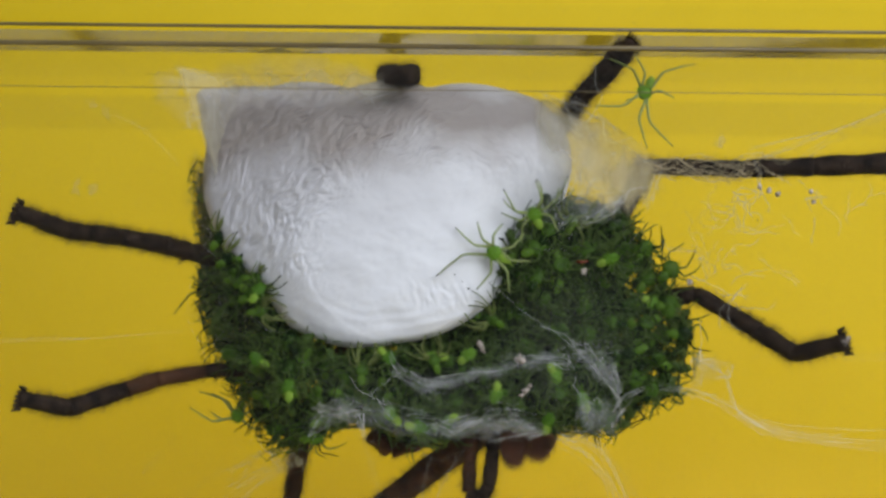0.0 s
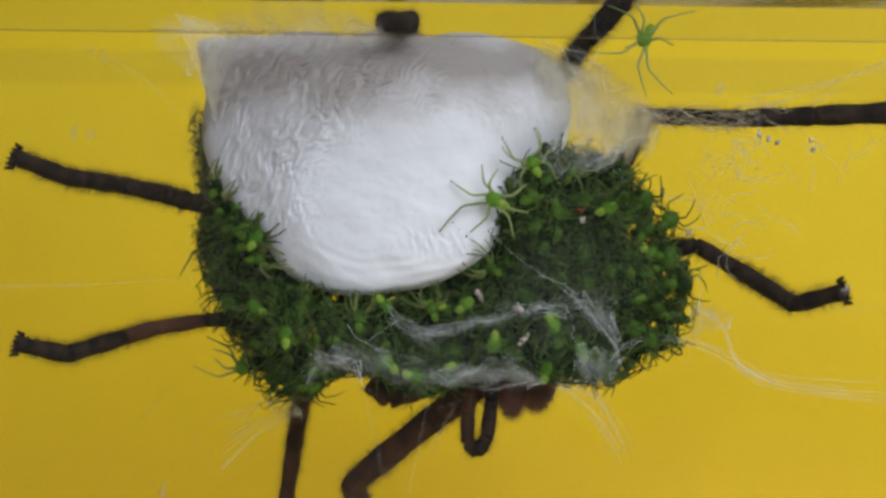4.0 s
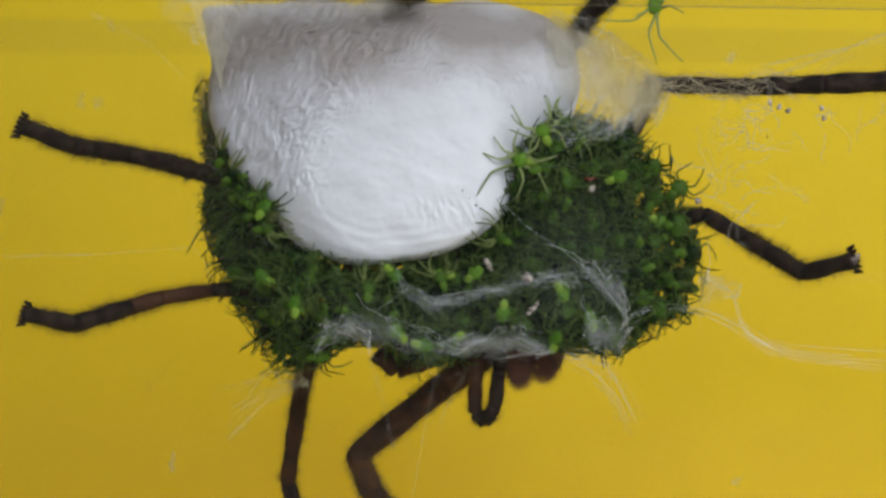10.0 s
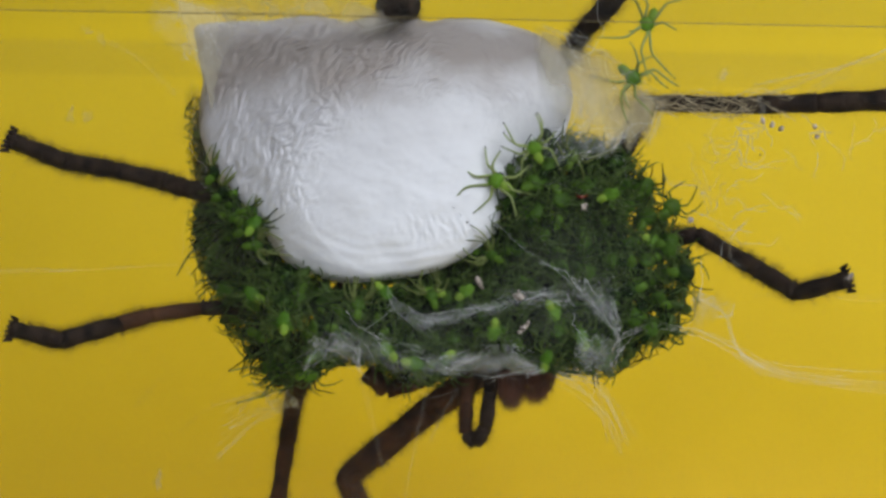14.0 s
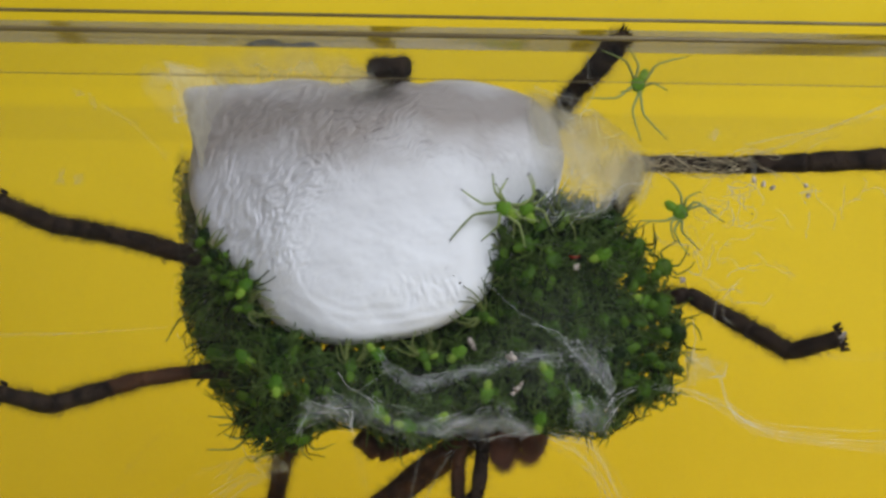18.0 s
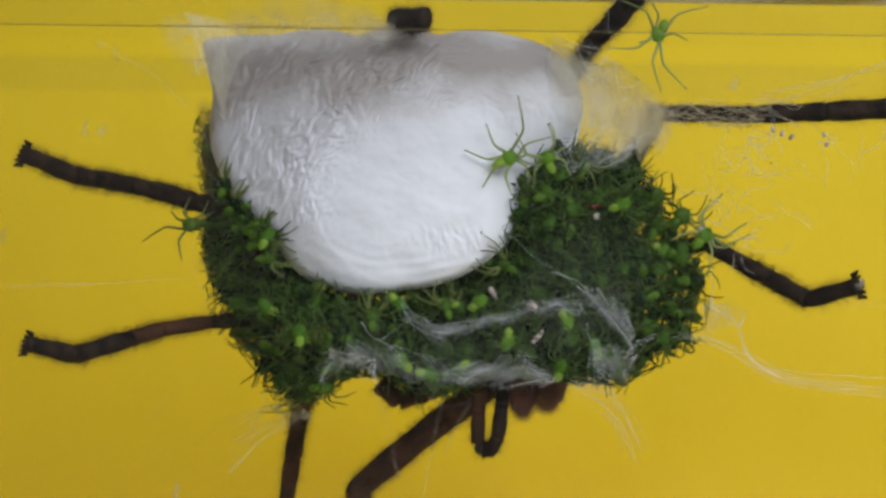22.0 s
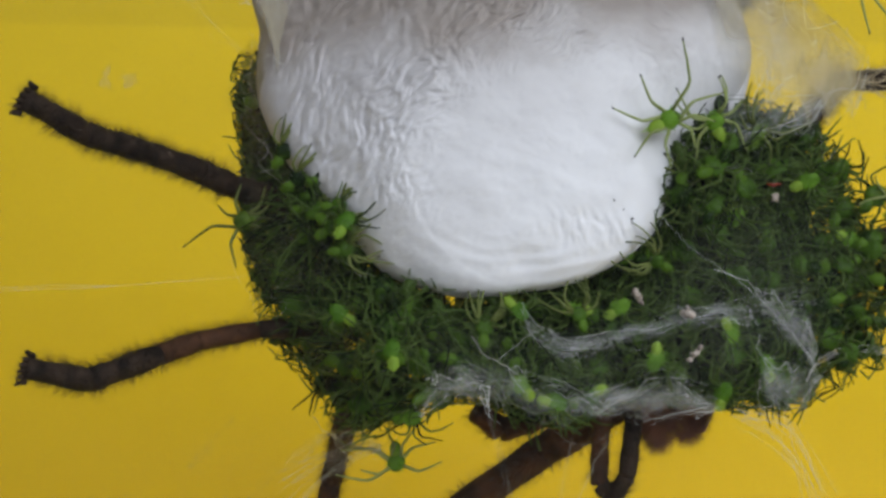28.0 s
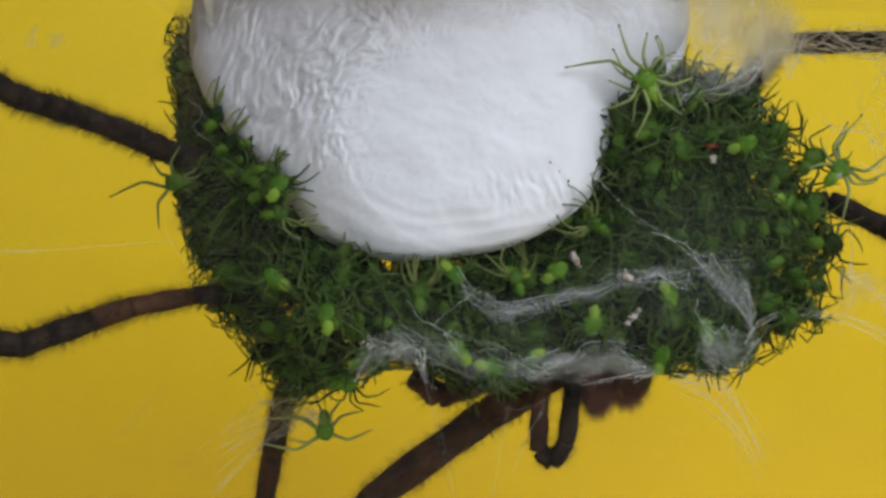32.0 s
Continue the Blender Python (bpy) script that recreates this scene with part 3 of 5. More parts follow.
def leg(parent, points, widths, pale=(), names=("femur", "patella", "tibia", "metatarsus", "tarsus"), claw=True):
    base = new("leg")
    base.parent = parent
    for i in range(len(points) - 1):
        mat = LEG_PALE if i in pale else LEG_BROWN
        leg_piece(names[min(i, len(names) - 1)], base, points[i], points[i + 1], widths[i], widths[i + 1], mat)
    if claw:
        a, b = V(points[-2]), V(points[-1])
        d = (b - a).normalized()
        v, f = [], []
        for s in (-2, -1, 0, 1, 2, 3):
            n = d.cross(Vector((0, 1, 0))).normalized()
            r = widths[-1] * 0.001
            root = b + n * r * 0.5 * (s - 0.5)
            tube(v, f, [root - d * 0.0003, root + d * 0.0002 + n * 0.00006 * s, root + d * (0.00045 - 0.00006 * abs(s - 0.5)) + n * 0.00011 * s + Vector((0, -0.0002, 0))],
                 [r * 0.34, r * 0.24, r * 0.12], 5)
        from_lists("claw_tuft", v, f, LEG_BROWN, base)
    return base


def ellipsoid(bm, c, size, seg=28, rings=18, turn=0.0):
    r = bmesh.ops.create_uvsphere(bm, u_segments=seg, v_segments=rings, radius=1)
    m = Matrix.Translation(V(c)) @ Matrix.Rotation(turn, 4, "Y") @ Matrix.Diagonal((size[0] * 0.001, size[1] * 0.001, size[2] * 0.001, 1))
    bmesh.ops.transform(bm, matrix=m, verts=r["verts"])


def lumpy(ob, scale, amount):
    for v in ob.data.vertices:
        v.co += v.normal * (noise.noise(v.co * scale) * amount)


def mother_spider():
    spider = new("huntsman_spider")
    tagged(spider, "large dark brown hairy spider guarding its egg sac", "spider")
    bm = bmesh.new()
    ellipsoid(bm, (4.5, 14.5, -10.0), (7.2, 4.2, 6.6))
    lumpy(part("cephalothorax", bm, LEG_BROWN, spider), 700, 0.0005)
    bm = bmesh.new()
    ellipsoid(bm, (1.0, 17.5, 4.0), (7.0, 5.2, 8.5))
    lumpy(part("abdomen", bm, LEG_BROWN, spider), 500, 0.0006)
    for c, s, t in (((6.2, 12.6, -14.9), (1.35, 1.7, 3.4), 0.10), ((8.3, 12.9, -14.6), (1.6, 1.7, 3.2), -0.25)):
        bm = bmesh.new()
        ellipsoid(bm, c, s, turn=t)
        ob = part("chelicera", bm, RUST, spider, "rust red fang base")
        lumpy(ob, 1500, 0.0002)
        hv, hf = [], []
        for _ in range(3600):
            d = Vector((RNG.gauss(0, 1), RNG.gauss(-0.3, 1), RNG.gauss(-0.5, 1))).normalized()
            root = V(c) + Vector((d.x * s[0], d.y * s[1], d.z * s[2])) * 0.00097
            tip = root + (d + Vector((RNG.gauss(0, 0.3), 0, -0.8))) * 0.00001 * RNG.uniform(28, 78)
            w = Vector((0.000011, 0, 0))
            hf.append((len(hv), len(hv) + 1, len(hv) + 2))
            hv += [root - w, root + w, tip]
        from_lists("hair", hv, hf, RUST_HAIR, ob, smooth=False)
    # legs, from the body outwards
    raised = leg(spider, [(-7.2, 15.0, -3.0), (-22.3, 14.0, -0.5), (-24.2, 12.0, 0.1), (-27.2, 9.0, 0.7), (-30.8, 4.5, 1.2), (-34.1, 1.0, 2.6)], [1.0, 0.85, 0.8, 0.72, 0.74, 0.66])
    leg(spider, [(-7.1, 15.0, -10.0), (-20.5, 12.5, -10.8), (-24.4, 10.0, -11.4), (-26.6, 8.0, -12.1), (-30.4, 4.0, -13.3), (-33.7, 1.2, -12.3)], [0.85, 0.62, 0.66, 0.72, 0.76, 0.62], pale=(1, 2))
    leg(spider, [(-8.5, 20.0, -9.1), (-14.1, 34.0, -19.6), (-15.1, 37.0, -25.0), (-16.1, 38.5, -31.6), (-14.9, 39.0, -35.1), (-13.0, 39.3, -39.8)], [1.1, 0.9, 0.84, 0.8, 0.84, 0.7], pale=(0, 1, 2))
    leg(spider, [(4.2, 14.0, -15.6), (-0.6, 18.0, -19.5), (-8.3, 24.0, -26.5), (-6.9, 28.0, -31.0), (-3.4, 32.0, -35.1), (1.6, 38.0, -40.4)], [1.2, 1.25, 1.1, 1.1, 1.0, 0.8], pale=(0, 1, 2, 3))
    level = leg(spider, [(13.7, 15.0, -0.8), (16.3, 13.0, 4.9), (16.6, 8.0, 7.1), (24.2, 5.0, 6.8), (30.0, 4.0, 7.0), (36.2, 3.0, 7.3), (43.8, 1.2, 7.7)], [0.9, 0.7, 0.66, 0.72, 0.8, 0.9, 0.8], pale=(1,))
    lowered = leg(spider, [(13.7, 15.0, -5.8), deeper((21.8, 12.5, -3.6), -1.5), (24.7, 9.5, -5.5), (26.4, 7.0, -6.7), (28.7, 4.0, -8.3), (32.1, 1.3, -7.1)], [1.0, 0.7, 0.72, 0.76, 0.72, 0.7])
    leg(spider, [(5.6, 13.0, 5.5), (10.2, 10.0, 10.9), (11.3, 6.0, 12.8), (12.6, 4.0, 14.0), (14.1, 2.0, 15.9), (15.0, 1.0, 16.6)], [0.9, 0.72, 0.7, 0.85, 1.0, 0.45])
    leg(spider, [(-3.3, 14.0, 5.4), (-2.9, 13.0, 11.8), (-3.1, 10.0, 13.5), (-4.1, 5.0, 14.2), (-5.2, 4.0, 14.1), (-2.4, 2.5, 14.0)], [0.9, 0.8, 0.7, 0.6, 0.8, 0.85], claw=False)
    # palps, folded under the head
    palp = new("pedipalp")
    palp.parent = spider
    pts = [(2.6, 13.0, -15.6), (2.4, 13.0, -18.5), (2.4, 13.0, -21.1), (3.3, 12.6, -21.9), (4.1, 12.0, -20.4), (4.4, 12.0, -17.4), (4.7, 12.5, -14.8)]
    for i, (name, mat) in enumerate((("femur", LEG_PALE), ("patella", LEG_PALE), ("tibia", LEG_BROWN), ("knee", LEG_BROWN), ("tarsus", LEG_BROWN), ("tip", LEG_BROWN))):
        leg_piece(name, palp, pts[i], pts[i + 1], 0.62, 0.62, mat)
    palp = new("pedipalp")
    palp.parent = spider
    pts = [(-0.1, 13.0, -15.8), (-2.0, 13.0, -16.7), (-4.4, 12.5, -17.4), (-6.1, 12.0, -16.0)]
    for i, (name, mat) in enumerate((("femur", LEG_PALE), ("tibia", LEG_PALE), ("tarsus", LEG_PALE))):
        leg_piece(name, palp, pts[i], pts[i + 1], 0.85, 0.8, mat)
    return raised, lowered, level


RAISED_LEG, LOWERED_LEG, LEVEL_LEG = mother_spider()


# ---- spiderlings ----
def spiderling(seed, size=1.0, crowd=True, bright=False, reach_out=False, feet=None):
    """A young green spider, head towards +z, flat in the plane of the pane; two body parts, eight jointed legs."""
    rng = random.Random(seed)
    body = new("spiderling")
    tagged(body, "small translucent green spiderling on the crowded egg sac", "spiderling", "green spiderlings round the egg sac")
    k = 0.001 * size
    # some lie with their legs towards the pane, some with their back to it
    lift = 0.45 if not crowd else 0.85 if seed % 3 == 0 else -0.7

    def ball(name, c, s, mat, narrow):
        bm = bmesh.new()
        r = bmesh.ops.create_uvsphere(bm, u_segments=14, v_segments=10, radius=1)
        for v in r["verts"]:
            taper = (1 - narrow * v.co.z) * (1 + (0.3 if crowd else 0.16) * noise.noise(v.co * 1.9 + Vector((seed, c[2], 0))))
            v.co = Vector(((v.co.x * s[0] * taper + c[0]) * k, (v.co.y * s[1] * taper + c[1]) * k, (v.co.z * s[2] + c[2]) * k))
        # short fuzz, sparser behind
        for _ in range(110 if name == "cephalothorax" else 30):
            d = Vector((rng.gauss(0, 1), rng.gauss(0, 1), rng.gauss(0, 1))).normalized()
            root = Vector((d.x * s[0] * 0.9 + c[0], d.y * s[1] * 0.9 + c[1], d.z * s[2] * 0.9 + c[2]))
            tip = root + (d + Vector((rng.gauss(0, 0.3), 0, rng.gauss(0, 0.3)))) * rng.uniform(0.12, 0.36)
            side = d.cross(Vector((rng.gauss(0, 1), rng.gauss(0, 1), rng.gauss(0, 1)))).normalized() * 0.035
            bm.faces.new([bm.verts.new(p * k) for p in (root - side, root + side, tip)])
        return part(name, bm, mat, body)

    ball("cephalothorax", (0, 0, 0.42), (0.66, 0.27, 0.66) if crowd else (0.56, 0.26, 0.58), BODY_GREEN if reach_out or crowd and not bright else BODY_BRIGHT if bright else BODY_MID, 0.22)
    ball("abdomen", (rng.uniform(-0.08, 0.08), -0.03, -0.48), (0.36, 0.27, 0.52), LIME if bright and not reach_out else ABDOMEN_GREEN if crowd or reach_out else BODY_MID, -0.15)
    for s in (-1, 1):
        for i, base in enumerate((1.05, 0.55, 0.05, -0.8)):
            if reach_out:
                base = (1.35, 1.05, 0.75, 0.3)[i]
            a = base + rng.uniform(-0.28, 0.28)
            reach = (3.3, 3.2, 2.5, 2.9)[i] * (rng.uniform(0.8, 1.1) if crowd else rng.uniform(0.72, 1.12)) * (0.74 if crowd else 1.0)
            up = rng.uniform(0.3, 1.0)
            pts = []
            sense = 1 if i < 2 or reach_out else -1 if i == 3 else rng.choice((-1, 1))
            knee, wrist = sense * (rng.uniform(0.6, 1.7) if crowd else rng.uniform(0.3, 1.2)), sense * rng.uniform(-0.2, 0.7)
            turns = (0, 0, knee * 0.6, knee, knee + wrist * 0.5, knee + wrist)
            down = rng.uniform(-0.3, 0.9) if crowd else 0.2
            at = Vector((s * 0.36, 0.04, 0.50 + 0.26 * math.sin(base)))
            for k2, (step, h) in enumerate(((0, 0), (0.30, up), (0.10, up * 0.2), (0.27, -up * 0.6), (0.21, -down), (0.12, -down * 0.3))):
                aa = a - knee * 0.35 + turns[k2]
                at = at + Vector((s * math.cos(aa) * reach * step, -h * lift, math.sin(aa) * reach * step))
                pts.append(at * k)
            if feet:  # a pose of its own: where each foot stands
                fx, fz = feet[i if s < 0 else i + 4]
                hip = Vector((0.34 * (1 if fx > 0 else -1), 0.04, 0.45 + 0.25 * max(-1.0, min(1.0, fz))))
                way = Vector((fx, 0, fz)) - hip
                bend = Vector((-way.z, 0, way.x)) * (0.16 if (fx > 0) == (fz > 0.3) else -0.16)
                pts = [(hip + way * u + bend * w + Vector((0, -h * lift, 0))) * k for u, w, h in ((0, 0, 0), (0.34, 0.9, 0.75), (0.44, 1.0, 0.8), (0.72, 0.5, 0.4), (0.9, 0.1, 0.08), (1, -0.1, 0))]
            # a second ring close to each joint keeps the joints angular
            line, thick = [], []
            fat = 0.52 if crowd else 0.62
            radii = (0.18, 0.165, 0.135, 0.115, 0.085, 0.062)
            for n in range(len(pts)):
                line.append(pts[n])
                thick.append(radii[n] * fat * k)
                if n < len(pts) - 1:
                    line.append(pts[n].lerp(pts[n + 1], 0.5))
                    thick.append((radii[n] + radii[n + 1]) * 0.5 * fat * k * 1.06)
            v, f = [], []
            tube(v, f, line, thick, 5)
            lg = from_lists("leg", v, f, LEG_GREEN if crowd else LEG_LIGHT if bright else LEG_MID, body)
            if not crowd:  # the dark feet show on those that stand apart
                v, f = [], []
                tube(v, f, [pts[-1].lerp(pts[-2], 0.4), pts[-1].lerp(pts[-2], -0.04)], [0.062 * k, 0.050 * k], 5)
                from_lists("foot", v, f, TIP_DARK, lg, "dark foot")
    if not crowd:
        bm = bmesh.new()
        for x in (-0.16, 0.0, 0.16):
            r = bmesh.ops.create_icosphere(bm, subdivisions=1, radius=0.06 * k)
            for w in r["verts"]:
                w.co += Vector((x, -0.16, 0.90 - abs(x) * 0.3)) * k
        part("eyes", bm, TIP_DARK, body, "dark eyes")
    return body


def facing(x, y, z, heading, tip=0.0, lean=0.0):
    """On the pane's plane: heading in degrees clockwise from straight up, as seen from in front."""
    return Matrix.Translation(V((x, y, z))) @ Euler((radians(tip), radians(heading), 0)).to_matrix().to_4x4() @ Matrix.Rotation(radians(lean), 4, "Z")


KINDS = [spiderling(s, 0.92 + 0.04 * s) for s in range(1, 7)]

MASS = [settled(p) for p in [(-19.7, 11.0, 4.4), (-20.1, 11.0, 7.6), (-21.4, 12.0, 7.7), (-22.0, 13.0, 6.7), (-22.2, 15.0, 4.5), (-21.5, 14.0, 0.3), (-21.6, 13.0, -4.1), (-20.4, 13.0, -9.0), (-19.7, 13.0, -11.2), (-18.9, 14.0, -13.3), (-16.7, 10.0, -14.5), (-15.7, 9.0, -16.6), (-14.6, 8.0, -17.9), (-12.5, 8.0, -17.9), (-10.8, 8.0, -17.0),
        (-8.1, 8.0, -15.3), (-5.7, 6.0, -15.3), (-2.9, 6.0, -16.8), (0.4, 6.0, -16.5), (3.1, 5.0, -14.9), (8.2, 4.0, -15.2), (13.7, 3.5, -15.7), (16.4, 5.0, -14.5), (20.6, 8.0, -12.8), (21.7, 9.5, -9.7), (22.0, 10.0, -5.6), (20.1, 10.0, -1.9), (17.2, 8.5, 0.6), (15.2, 7.0, 3.9), (10.4, 6.0, 4.6)]]
FRONT = [settled(p) for p in [(-12.4, 2.0, -11.4), (-10.2, 3.0, -9.2), (-6.5, 2.0, -11.4), (-2.9, 2.0, -10.9), (3.0, 2.0, -9.5), (9.8, 2.0, -7.1), (12.0, 2.5, -0.3), (14.4, 3.0, -5.3), (14.4, 2.5, -10.7), (4.4, 2.0, -13.5), (-1.9, 2.0, -14.0), (-10.2, 4.0, -13.9), (-15.4, 4.0, -3.8), (7.5, 1.0, -0.4), (6.5, 0.6, 2.0), (9.0, 1.0, 4.2), (-16.5, 6.0, -8.6), (-8.4, 3.0, -9.7), (0.7, 2.5, -8.2)]]


def depth_at(x, z):
    """How far behind the pane the front of the mass lies: it bulges in the middle and bends back at its rim."""
    total = weight = 0.0
    for a, d, b in MASS + FRONT:
        w = 1.0 / (0.3 + (x - a) ** 2 + (z - b) ** 2) ** 1.5
        total, weight = total + d * w, weight + w
    return total / weight


BARE = [settled(p) if p[0] < -14 else p for p in [(-19.5, 6.0, 5.0), (-17.8, 6.0, 1.5), (-15.4, 6.0, -3.4), (-12.8, 6.0, -7.1), (-8.6, 6.0, -8.9), (-3.0, 6.0, -8.5), (2.1, 6.0, -7.0), (4.2, 6.0, -3.7), (5.3, 6.0, -0.9), (7.0, 6.0, 1.9), (8.9, 6.0, 4.2), (10.5, 6.0, 5.3), (9.9, 6.0, 13.7), (-20.5, 6.0, 13.4)]]


CLEAR = [(x + (0.6 if x < 0 else 0.0), y, z - 0.9) if z < 3 and x < 5 else (x, y, z) for x, y, z in BARE]


def inside(x, z, poly):
    hit = False
    j = len(poly) - 1
    for i in range(len(poly)):
        (xi, _, zi), (xj, _, zj) = poly[i], poly[j]
        if (zi > z) != (zj > z) and x < (xj - xi) * (z - zi) / (zj - zi) + xi:
            hit = not hit
        j = i
    return hit


def scatter(count, gap, rng, margin=0.0, bare=None, thin=0.0):
    spots, tries = [], 0
    while len(spots) < count and tries < 60000:
        tries += 1
        x, z = rng.uniform(-24, 24), rng.uniform(-21, 9)
        if rng.random() < thin and ((x < -9.5 and z < -8) or x > 15 or (x > 14 and z < -7)):
            continue
        if inside(x, z, bare or BARE) or not all(inside(x + margin * a, z + margin * b, MASS) for a, b in ((1, 0), (-1, 0), (0, 1), (0, -1))):
            continue
        if any((x - a) ** 2 + (z - b) ** 2 < gap * gap for a, b in spots):
            continue
        spots.append((x, z))
    return spots


UNDER = [(-18.2, 7.0, 5.0), (-16.0, 7.0, 1.5), (-13.4, 7.0, -2.9), (-11.0, 7.0, -5.7), (-7.7, 7.0, -6.9), (-3.0, 7.0, -6.6), (1.2, 7.0, -5.1), (3.3, 7.0, -2.3), (4.4, 7.0, 0.5), (6.4, 7.0, 3.6), (8.6, 7.0, 5.8), (9.0, 7.0, 13.8), (-19.2, 7.0, 13.5)]

# those in front, then those behind them
_rng = random.Random(11)
used = set()
for layer, (count, gap, y0, y1) in enumerate(((125, 1.4, 0.0, 2.4), (150, 1.3, 2.4, 6.0))):
    for x, z in scatter(count, gap, _rng, 1.6 if layer else 2.0, CLEAR, thin=0.5):
        kind = _rng.randrange(6)
        m = facing(x, depth_at(x, z) + _rng.uniform(y0, y1), z, _rng.uniform(0, 360), _rng.uniform(-40, 40), _rng.uniform(-30, 30))
        if kind not in used:
            used.add(kind)
            KINDS[kind].matrix_basis = m
        else:
            copy_thing(KINDS[kind], m)

# brighter ones at the front, each at its own place
LIME_ONE = spiderling(21, 0.95, bright=True)
tagged(LIME_ONE, "bright lime green spiderling with a glossy round abdomen", "spiderling", "green spiderlings round the egg sac")
_spots = [(-12.3, 1.6, -11.5), (-4.5, 2.0, -8.6), (-0.4, 2.0, -8.8), (1.9, 2.0, -8.7), (4.4, 1.8, -11.5), (-3.9, 1.8, -13.5), (-2.1, 1.8, -14.3), (0.6, 1.8, -13.8), (8.5, 1.6, -14.0), (9.0, 2.0, -9.9), (7.0, 2.0, -2.6), (13.1, 2.0, -0.8), (2.8, 3.0, -5.1), (11.4, 2.0, -12.3), (17.1, 6.0, -4.2), (16.3, 5.0, -7.7), (-15.1, 3.0, -3.8), (9.1, 2.5, -2.6), (-15.0, 5.0, -9.4), (-11.0, 8.0, -16.0)]
for n, (x, y, z) in enumerate(map(settled, _spots)):
    m = facing(x, y, z, (n * 137) % 360, _rng.uniform(-20, 20), _rng.uniform(-20, 20))
    if n:
        copy_thing(LIME_ONE, m)
    else:
        LIME_ONE.matrix_basis = m

# those that sit with their legs spread over the silk
SPREADS = [spiderling(32, 0.92, crowd=False), spiderling(33, 1.0, crowd=False, bright=True), spiderling(35, 0.92, crowd=False)]
for ob in SPREADS:
    tagged(ob, "green spiderling with spread legs resting on the white silk", "spiderling", "green spiderlings round the egg sac")
REACHERS = [spiderling(61, 0.95, crowd=False, reach_out=True), spiderling(62, 0.85, crowd=False, reach_out=True), spiderling(64, 0.8, crowd=False, reach_out=True)]
for ob in REACHERS:
    tagged(ob, "green spiderling stretching its legs out over the white sac", "spiderling", "green spiderlings round the egg sac")
_sitting = [(6.2, 3.0, -1.6), (7.4, 1.6, 2.5), (10.2, 2.4, 1.9), (18.9, 9.0, -1.8), (20.0, 9.5, -7.0), (16.6, 8.0, -0.2), (18.6, 8.0, -4.4), (13.8, 4.0, 2.0)]
for n, ((x, y, z), heading) in enumerate(zip(_sitting, (285, 330, 20, 40, 100, 30, 75, 40))):
    x, y, z = settled((x, y, z)) if n > 1 else deeper((x, y, z), 1.2)
    m = facing(x, y, z, heading, _rng.uniform(-15, 15), _rng.uniform(-15, 15))
    if n < 3:
        SPREADS[n].matrix_basis = m
    else:  # at the rim they sit with their legs drawn in
        copy_thing(KINDS[n % 6], m)
_reaching = [(-17.8, 4.0, -1.2), (-16.8, 4.2, -1.9), (-17.2, 4.4, -2.8), (-15.9, 4.0, -4.1), (-15.2, 4.0, -5.3), (-16.4, 4.2, -1.0), (-6.6, 4.0, -10.3), (-0.6, 4.0, -9.4), (4.3, 3.6, -5.9), (-18.6, 5.0, 0.4), (-15.6, 4.0, -2.6)]
for n, ((x, y, z), heading) in enumerate(zip(_reaching, (50, 62, 75, 60, 80, 70, 10, 345, 290, 40, 85))):
    if x < -14:
        x, y, z = settled((x, y, z))
    m = facing(x, y, z, heading + _rng.uniform(-6, 6), _rng.uniform(-10, 10), _rng.uniform(-15, 15))
    if n < 3:
        REACHERS[n].matrix_basis = m
    else:
        copy_thing(REACHERS[n % 3], m)


def about(heading, places):
    """Foot places round a body, turned into its own frame."""
    c, d = math.cos(radians(heading)), math.sin(radians(heading))
    return [(x * c - z * d, x * d + z * c) for x, z in places]


TOP_ONE = spiderling(40, 1.0, crowd=False, bright=True, feet=about(205, [(3.75, 2.0), (2.2, -0.75), (2.1, -4.65), (0.05, -4.8), (-1.6, -1.0), (-4.1, -1.5), (-3.1, 2.4), (-0.9, 2.65)]))
tagged(TOP_ONE, "pale green spiderling with long legs on the clear panel", "spiderling", "green spiderlings round the egg sac")
TOP_ONE.matrix_basis = facing(15.9, 0.2, 12.9, 205)


